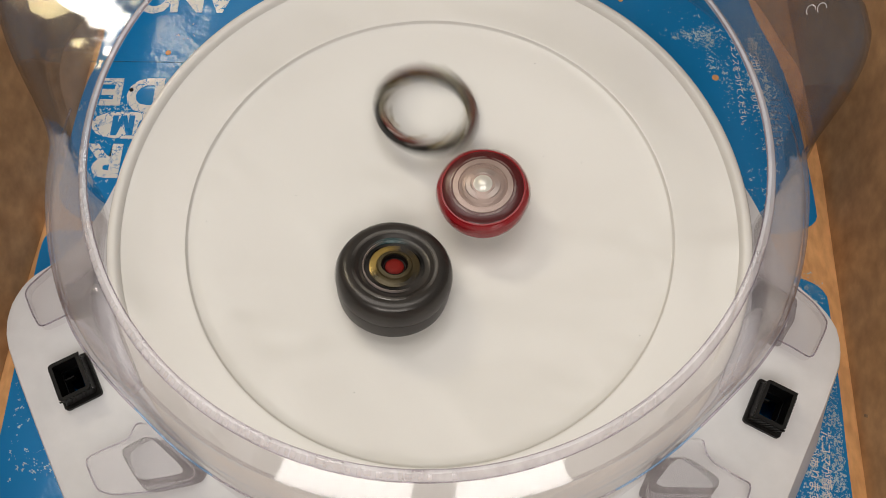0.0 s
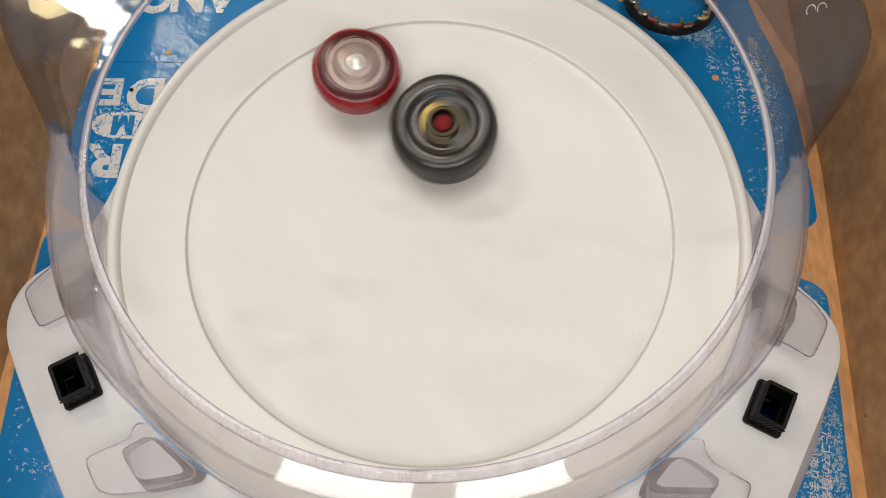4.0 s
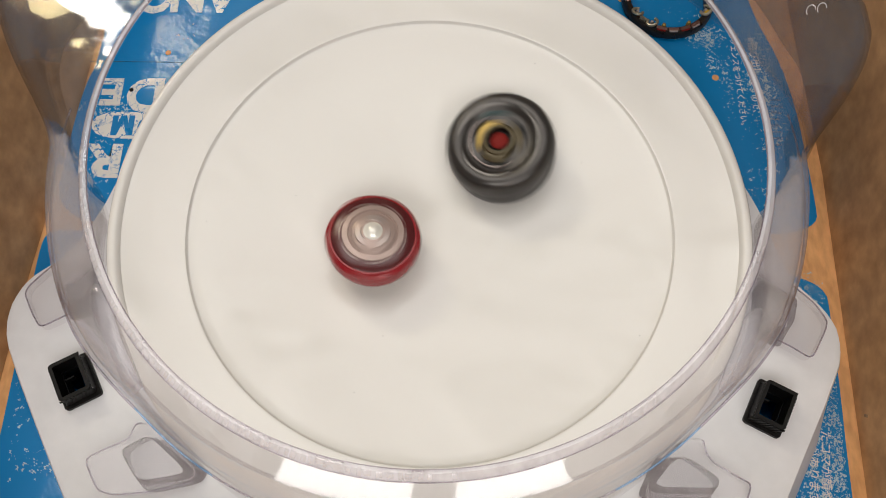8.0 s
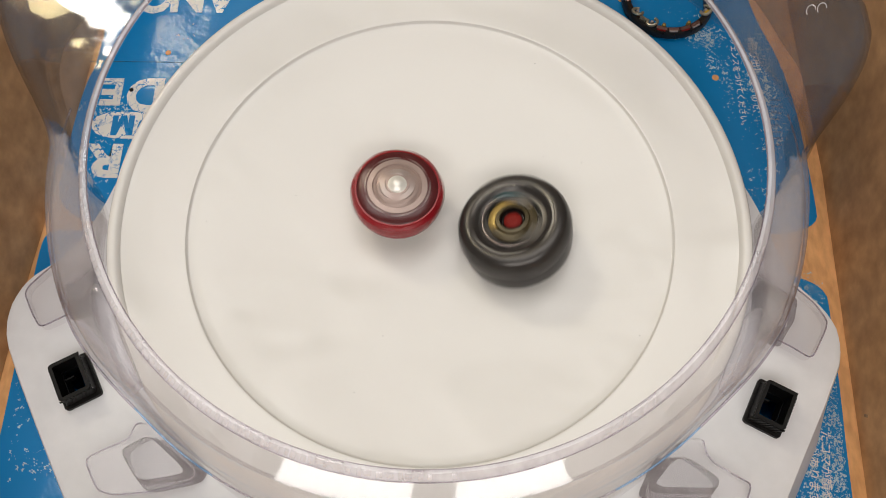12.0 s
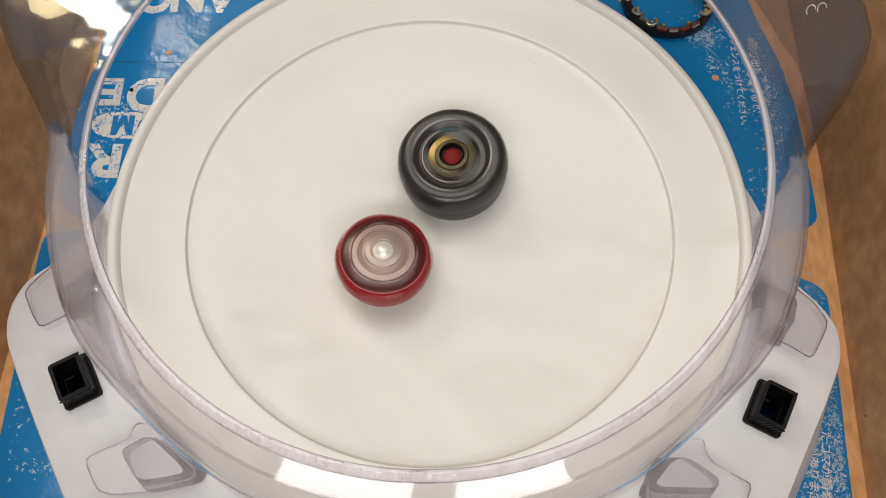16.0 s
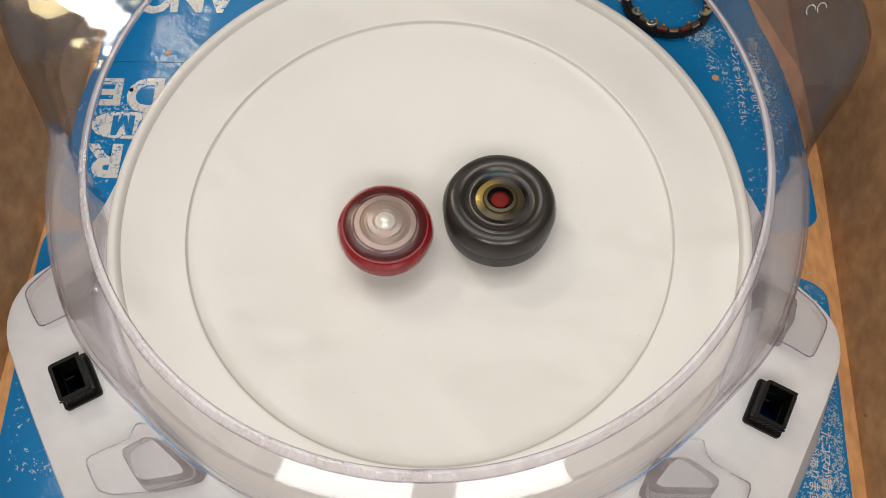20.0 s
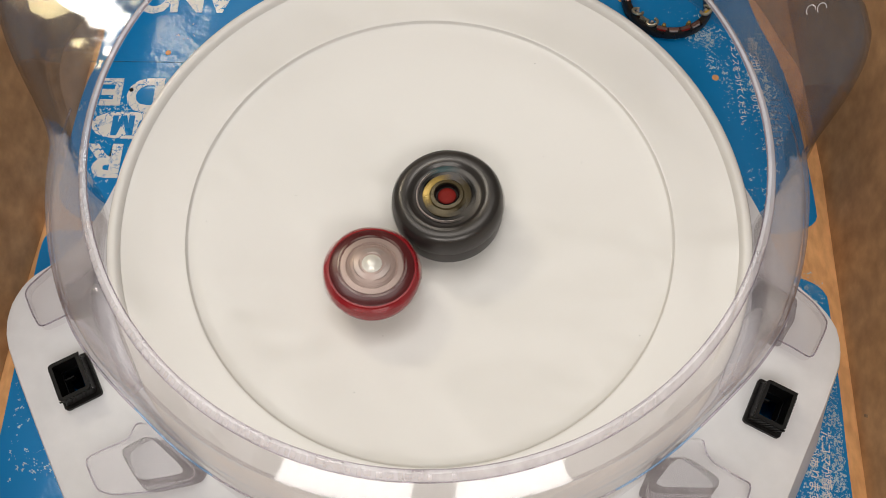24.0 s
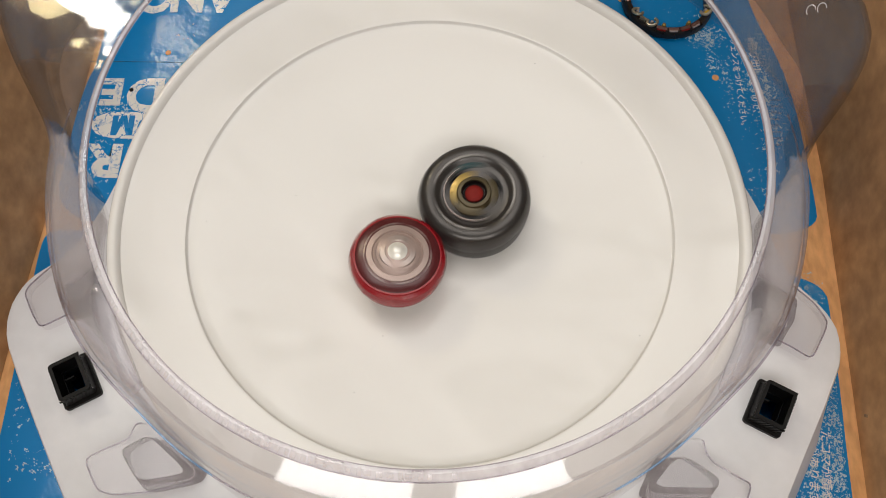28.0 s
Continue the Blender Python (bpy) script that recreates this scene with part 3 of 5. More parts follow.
def tab(outline, low, high, height, lift):
    """A clear foot of the fence on the deck, with a raised block in it whose sides slope from the outline low to high."""
    def drawn_in(points, share):
        n = len(points)
        cx, cy = sum(p[0] for p in points) / n, sum(p[1] for p in points) / n
        return [(x + (cx - x) * share, y + (cy - y) * share) for x, y in points]

    def walled(name, levels, top_material, side_material, parent):
        bm, n = bmesh.new(), len(levels[0][0])
        rings = [[bm.verts.new((x, y, z)) for x, y in points] for points, z in levels]
        for p, q in zip(rings, rings[1:]):
            for k in range(n):
                bm.faces.new((p[k], p[(k + 1) % n], q[(k + 1) % n], q[k]))
        part(name + "_side", bm, side_material, parent)
        bm = bmesh.new()
        bm.faces.new([bm.verts.new((x, y, levels[-1][1])) for x, y in levels[-1][0]])
        part(name + "_top", bm, top_material, parent)

    t = new("tab")
    t.parent = fence
    outline, low, high = (rounded(points, 3, 0.15) for points in (outline, low, high))
    edge = drawn_in(outline, 0.015)
    walled("tab", ((outline, 0.0004), (edge, height - 0.0012), (drawn_in(outline, 0.05), height)), CLEAR_FOOT, CLEAR, t)
    # the block's sides are coloured darker than its top, as painted shade
    walled("block", ((low, 0.0006), (high, lift - 0.0012), (drawn_in(high, 0.04), lift)), CLEAR_FOOT, TAB_SIDE_SHADE, t)
    rim = bmesh.new()
    for k, (x, y) in enumerate(edge):
        u, v = edge[(k + 1) % len(edge)]
        if math.hypot(x, y) > 0.168:
            block(math.hypot(u - x, v - y), 0.0006, 0.0005, pose((x + u) / 2, (y + v) / 2, height - 0.0010, 0, 0, math.degrees(math.atan2(v - y, u - x))), bm=rim)
    part("tab_seam", rim, DARK_EDGE, t)


tab([(-0.1640, -0.028), (-0.1851, -0.0285), (-0.1960, -0.0410), (-0.1968, -0.0453), (-0.1910, -0.0553), (-0.1867, -0.0612), (-0.1839, -0.0612), (-0.1721, -0.0545), (-0.1625, -0.051)],
    [(-0.1630, -0.032), (-0.1825, -0.0310), (-0.1790, -0.0490), (-0.1745, -0.0570), (-0.1630, -0.0530)],
    [(-0.1630, -0.032), (-0.1822, -0.0310), (-0.1782, -0.0475), (-0.1745, -0.0510), (-0.1630, -0.0480)], 0.008, 0.012)
tab([(0.1600, -0.030), (0.1776, -0.0362), (0.1878, -0.0467), (0.1921, -0.0552), (0.1908, -0.0595), (0.1825, -0.0730), (0.1797, -0.0735), (0.1720, -0.0682), (0.1629, -0.0637), (0.1580, -0.058)],
    [(0.1600, -0.035), (0.1735, -0.0425), (0.1778, -0.0463), (0.1736, -0.0604), (0.1697, -0.0672), (0.1590, -0.0630)],
    [(0.1600, -0.035), (0.1735, -0.0427), (0.1775, -0.0463), (0.1738, -0.0580), (0.1690, -0.0612), (0.1590, -0.0570)], 0.008, 0.012)
tab([(-0.1215, -0.1070), (-0.1329, -0.1064), (-0.1348, -0.1138), (-0.1443, -0.1181), (-0.1525, -0.1224), (-0.1525, -0.1255), (-0.1473, -0.1340), (-0.1446, -0.1370), (-0.1383, -0.1386), (-0.1247, -0.1376),
     (-0.1030, -0.1330), (-0.100, -0.128)],
    [(-0.1372, -0.1196), (-0.1236, -0.1112), (-0.0990, -0.1275), (-0.1015, -0.1325), (-0.1262, -0.1378)],
    [(-0.1363, -0.1198), (-0.1240, -0.1128), (-0.1060, -0.1275), (-0.1062, -0.1302), (-0.1258, -0.1336)], 0.008, 0.014)
tab([(0.1150, -0.112), (0.1253, -0.1110), (0.1260, -0.1184), (0.1300, -0.1230), (0.1383, -0.1280), (0.1442, -0.1312), (0.1441, -0.1338), (0.1410, -0.1400), (0.1344, -0.149), (0.105, -0.155), (0.093, -0.136)],
    [(0.1040, -0.1195), (0.1158, -0.1192), (0.1296, -0.1292), (0.1288, -0.1348), (0.1265, -0.1395), (0.0935, -0.1385)],
    [(0.1085, -0.1222), (0.1156, -0.1206), (0.1285, -0.1297), (0.1279, -0.1334), (0.1250, -0.1342), (0.0978, -0.1339)], 0.008, 0.014)


def long_rib(x0, y0, x1, y1):
    """A raised tapered rib between the bowl and the fence."""
    L = math.hypot(x1 - x0, y1 - y0)
    pts = [(0.0042 * math.cos(radians(t)), 0.0042 * math.sin(radians(t))) for t in range(0, 181, 20)]
    pts += [(0.0026 * math.cos(radians(t)), -L + 0.0026 * math.sin(radians(t))) for t in range(180, 361, 20)]
    ob = part("rib", plate(pts, 0.0, 0.017, 0.0015), RIB_PLASTIC, fence, "milky clear tapered rib")
    ob.matrix_basis = pose(x0, y0, 0.0005, 0, 0, math.degrees(math.atan2(y1 - y0, x1 - x0)) + 90)


long_rib(0.1560, -0.0560, 0.1400, -0.0880)
long_rib(-0.1585, -0.0470, -0.1370, -0.0880)
for x, y, turn in ((0.1672, 0.0600, -28), (0.1722, 0.0612, -28)):
    oval = lathe(closed([(0.0020 + 0.0002 * math.cos(radians(t)), 0.0002 * math.sin(radians(t))) for t in range(0, 360, 60)]), 28, 20, 250)
    ob = part("raised_mark", oval, WHITENED_EDGE, fence)
    ob.matrix_basis = pose(x, y, 0.0918, 0, 0, turn) @ Matrix.Diagonal((0.9, 1.6, 1, 1))
for k in range(8):
    long = random.uniform(0.0030, 0.0060)
    ob = part("raised_bar", block(long, 0.0009, 0.0005, bevel=0.0002), CLEAR_FOOT, fence)
    ob.matrix_basis = pose(0.1444 + long / 2 - 0.0003 * k, 0.0165 - 0.0031 * k, 0.0872, 0, 4, random.uniform(-5, 3))
bm = bmesh.new()
for k in range(18):
    m = pose(random.uniform(-0.162, -0.143), random.uniform(0.022, 0.043), 0.0917, 0, 0, random.choice((10, 25, -20, 40)) + random.uniform(-8, 8))
    block(random.uniform(0.0015, 0.006), 0.00004, 0.00003, m, bm=bm)
tagged(part("scratches", bm, RIB_PLASTIC, fence, "fine pale scratches"), kind="stuff")

for ob in fence.children:
    if ob.name.split(".")[0] != "tab" and ob not in shading:
        ob.visible_shadow = False

# ---------------------------------------------------------------- spinning tops


def tall(profile, *turn):
    return lathe([(r * 1.055, z * 0.94) for r, z in profile], *turn)


def dark_top():
    top = tagged(new("spinning_top"), "charcoal spinning top with gold centre and red core", "spinning top", "spinning tops")
    part("tip", tall([(0, 0), (0.0016, 0.0002), (0.0030, 0.0018), (0.0045, 0.0040), (0.0150, 0.0052), (0.0170, 0.0065), (0.0, 0.008)], 48), BLACK_PLASTIC, top)
    part("disc", tall(closed([(0.006, 0.0045), (0.0240, 0.0028), (0.0262, 0.0048), (0.0269, 0.0100), (0.0268, 0.0150), (0.006, 0.0150)]), 64), GUNMETAL, top,
         "dark gunmetal disc")
    part("layer", tall(closed([(0.005, 0.0150), (0.0267, 0.0150), (0.0271, 0.0170), (0.0270, 0.0200), (0.0267, 0.0236), (0.0257, 0.0266), (0.0240, 0.0283), (0.0217, 0.0291),
                               (0.0192, 0.0286), (0.0178, 0.0279), (0.0170, 0.0268), (0.0160, 0.0262), (0.0138, 0.0262), (0.0118, 0.0258), (0.005, 0.0256)]), 96), CHARCOAL, top)
    for k in range(6):
        a = 60 * k
        part("blade", tall(closed([(0.0245, 0.0165), (0.0274, 0.0170), (0.0276, 0.0200), (0.0270, 0.0240), (0.0254, 0.0274)]), 8, a, a + 34), GUNMETAL, top)
        part("rib", tall(closed([(0.0204, 0.0282), (0.0212, 0.0290), (0.0222, 0.0280)]), 8, a + 10, a + 40), GUNMETAL, top)
    for k in range(3):
        a = 120 * k
        part("gold_wing", tall(closed([(0.0078, 0.0256), (0.0084, 0.0276), (0.0100, 0.0275), (0.0117, 0.0268), (0.0117, 0.0256)]), 10, a + 10, a + (85 if k else 112)),
             BRONZE if k else GOLD, top, "gold painted wing")
        part("notch", tall(closed([(0.0120, 0.0260), (0.0124, 0.0270), (0.0137, 0.0270), (0.0140, 0.0260)]), 10, a + 30, a + 85), BLACK_PLASTIC, top)
    part("teal_chip", tall(closed([(0.0136, 0.0266), (0.0146, 0.0277), (0.0162, 0.0272), (0.0136, 0.0258)]), 10, 0, 28), TEAL, top, "teal chip")
    for k in range(3):
        part("arc", tall(closed([(0.0182, 0.0276), (0.0188, 0.0290), (0.0198, 0.0291), (0.0206, 0.0282)]), 10, 120 * k + 5, 120 * k + 70), ASH, top, "worn grey arc")
    # a steel arc drawn in where a specular highlight runs
    part("highlight_line", tall(closed([(0.0141, 0.0266), (0.0143, 0.0281), (0.0146, 0.0281), (0.0148, 0.0266)]), 30, 40, 200), STEEL, top, "thin steel arc in place of a highlight")
    part("cup", tall(closed([(0.0052, 0.0240), (0.0053, 0.0278), (0.0056, 0.0285), (0.0060, 0.0280), (0.0061, 0.0250)]), 48), BLACK_PLASTIC, top)
    part("hub_ring", tall(closed([(0.0061, 0.0250), (0.0062, 0.0287), (0.0078, 0.0284), (0.0092, 0.0262), (0.0092, 0.0250)]), 48), BRONZE, top, "gold hub ring")
    part("well", tall(closed([(0.0040, 0.0240), (0.0040, 0.0254), (0.0061, 0.0254), (0.0061, 0.0240)]), 40), BLACK_PLASTIC, top)
    part("core", tall([(0, 0.0272), (0.0018, 0.0274), (0.0030, 0.0272), (0.0043, 0.0263), (0.0047, 0.0240), (0, 0.0240)], 32), RED_CORE, top, "dull red core")
    return top


def taller(profile, *turn):
    return lathe([(r * 1.045, z * 0.95) for r, z in profile], *turn)


def red_top():
    top = tagged(new("spinning_top"), "translucent red spinning top with a domed silver centre", "spinning top", "spinning tops")
    part("tip", taller([(0, 0), (0.0016, 0.0002), (0.0028, 0.0018), (0.0042, 0.006), (0.0100, 0.0085), (0.0130, 0.0105), (0.0, 0.012)], 48), BLACK_PLASTIC, top)
    part("disc", taller(closed([(0.006, 0.0072), (0.0175, 0.0070), (0.0196, 0.0086), (0.0203, 0.0125), (0.006, 0.0160)]), 64), DULL_STEEL, top)
    part("layer", taller(closed([(0.005, 0.0160), (0.0203, 0.0120), (0.0217, 0.0130), (0.0224, 0.0180), (0.0223, 0.0205), (0.0219, 0.0245), (0.0206, 0.0264), (0.0190, 0.0266), (0.005, 0.0262)]), 96),
         RED_CLEAR, top, "translucent red ring")
    part("shoulder", taller(closed([(0.0100, 0.0262), (0.0200, 0.0264), (0.0188, 0.0272), (0.0150, 0.0280), (0.0100, 0.0282)]), 96), MAROON, top, "dark maroon shoulder")
    part("ring", taller(closed([(0.0112, 0.0276), (0.0149, 0.0279), (0.0146, 0.0286), (0.0121, 0.0290)]), 96), DULL_STEEL, top, "steel ring")
    part("dome", taller([(0, 0.0305), (0.0041, 0.0304), (0.0076, 0.0299), (0.0104, 0.0290), (0.0123, 0.0278), (0, 0.0270)], 96), DULL_STEEL, top, "dull pinkish silver dome")
    for k in range(6):
        a = 60 * k
        part("blade", taller(closed([(0.0205, 0.0165), (0.0229, 0.0175), (0.0233, 0.0210), (0.0225, 0.0245), (0.0205, 0.0262)]), 8, a, a + 32), RED_CLEAR, top)
        part("slot", taller(closed([(0.0151, 0.0278), (0.0153, 0.0285), (0.0161, 0.0282), (0.0162, 0.0274)]), 8, a, a + 22), STEEL, top)
    for k in range(3):
        a = 120 * k
        part("fin", taller(closed([(0.0054, 0.0302), (0.0060, 0.0309), (0.0083, 0.0303), (0.0089, 0.0292)]), 10, a + 15, a + 78), STEEL, top)
        part("groove", taller(closed([(0.0099, 0.0289), (0.0102, 0.0294), (0.0108, 0.0290), (0.0108, 0.0284)]), 12, a, a + 80), DULL_STEEL, top)
    part("knob", taller([(0, 0.0326), (0.0012, 0.0325), (0.0025, 0.0320), (0.0033, 0.0311), (0.0046, 0.0306), (0.0046, 0.0296), (0, 0.0296)], 48), BRIGHT, top, "bright silver knob")
    return top


def loose_ring():
    """The hoop that flew off: dark, with copper and silver lugs."""
    ring = tagged(new("loose_ring"), "black ring with silver and copper lugs, flung onto the blue card", "ring")
    part("hoop", lathe(closed([(0.0232, 0.0009), (0.0277, 0.0), (0.0287, 0.0014), (0.0285, 0.0048), (0.0272, 0.0066), (0.0240, 0.0058)]), 96), BLACK_GLOSS, ring)
    for k in range(3):
        a = 120 * k
        for i in range(4):
            b = a - 40 + 16 * i
            part("plate", lathe(closed([(0.0240, 0.0056), (0.0242, 0.0068), (0.0253, 0.0076), (0.0268, 0.0068)]), 5, b, b + 14), COPPER, ring, "pinkish silver plate")
            part("edge", lathe(closed([(0.0266, 0.0064), (0.0268, 0.0071), (0.0273, 0.0069), (0.0275, 0.0062)]), 4, b + 1, b + 12), STEEL if i % 2 else RED_CORE, ring)
        for i, b in enumerate((a + 44, a + 71)):
            loop = part("loop", lathe(closed([(0.0030 + 0.0010 * math.cos(radians(t)), 0.0010 * math.sin(radians(t))) for t in range(0, 360, 45)]), 20, -150, 130), SILVER, ring,
                        "curled silver lug")
            loop.matrix_basis = pose(0.0242 * math.cos(radians(b)), 0.0242 * math.sin(radians(b)), 0.0074, 12, -14, b + 40 * i)
            nut = part("nut", lathe([(0, 0.0016), (0.0008, 0.0014), (0.0012, 0.0), (0.0012, -0.0016), (0, -0.0016)], 12), STEEL, ring)
            nut.matrix_basis = pose(0.0242 * math.cos(radians(b)), 0.0242 * math.sin(radians(b)), 0.0068)
        part("bridge", lathe(closed([(0.0238, 0.0050), (0.0240, 0.0076), (0.0258, 0.0080), (0.0264, 0.0056)]), 4, a + 53, a + 62), SILVER, ring)
        for i in range(2):
            b = radians(a - 31 + 40 * i)
            stud = part("stud", lathe([(0, 0.0078), (0.0010, 0.0075), (0.0014, 0.0062), (0.0014, 0.0034), (0, 0.0034)], 14), GOLD, ring)
            stud.matrix_basis = pose(0.0228 * math.cos(b), 0.0228 * math.sin(b), -0.0002)
    part("chip", lathe(closed([(0.0240, 0.0060), (0.0243, 0.0078), (0.0262, 0.0082), (0.0272, 0.0064)]), 4, 158, 165), YELLOW, ring, "yellow painted chip")
    return ring


DARK, RED, RING = dark_top(), red_top(), loose_ring()


# ---------------------------------------------------------------- what moves
def spin_rows(samples, turn, spread=0.0):
    """Rows at every thirtieth of a second from samples of (seconds, x, y, lean in x, lean in y); the tip stays on the bowl.
    spread: the share by which the places draw away from the bowl's front edge."""
    out, angle = [], 0.0
    last = len(samples) - 1
    for f in range(-1, frame(28.0)):
        t = f / FPS
        k = max([0] + [i for i in range(last) if samples[i][0] <= t + 1e-6])
        p1, p2 = samples[k], samples[k + 1]
        p0, p3 = samples[max(0, k - 1)], samples[min(last, k + 2)]
        h = p2[0] - p1[0]
        u = max(0, (t - p1[0]) / h)
        v = []
        for i in range(1, 5):
            m1 = (p2[i] - p0[i]) / max(h, p2[0] - p0[0]) * h
            m2 = (p3[i] - p1[i]) / max(h, p3[0] - p1[0]) * h
            v.append((2 * u ** 3 - 3 * u * u + 1) * p1[i] + (u ** 3 - 2 * u * u + u) * m1
                     + (3 * u * u - 2 * u ** 3) * p2[i] + (u ** 3 - u * u) * m2)
        v[0], v[1] = v[0] + (v[0] - 0.0066) * spread, v[1] + (v[1] + 0.1714) * spread
        axis = Vector((v[2], v[3], 1)).normalized()
        r = min(math.hypot(v[0], v[1]), 0.152)
        z = bowl_height(r) - (0.0006 if r < 0.1243 else -0.0012) + 0.0003
        lean = Vector((0, 0, 1)).rotation_difference(axis).to_matrix().to_4x4()
        out.append((t, Matrix.Translation((v[0], v[1], z)) @ lean @ pose(0, 0, 0, 0, 0, angle)))
        angle += turn
    return out


def tumble(x, y, z, lx, ly, turn):
    """A pose at x, y, z with the axis leaning by lx, ly, turned about that axis."""
    lean = Vector((0, 0, 1)).rotation_difference(Vector((lx, ly, 1)).normalized()).to_matrix().to_4x4()
    return Matrix.Translation((x, y, z)) @ lean @ pose(0, 0, 0, 0, 0, turn)


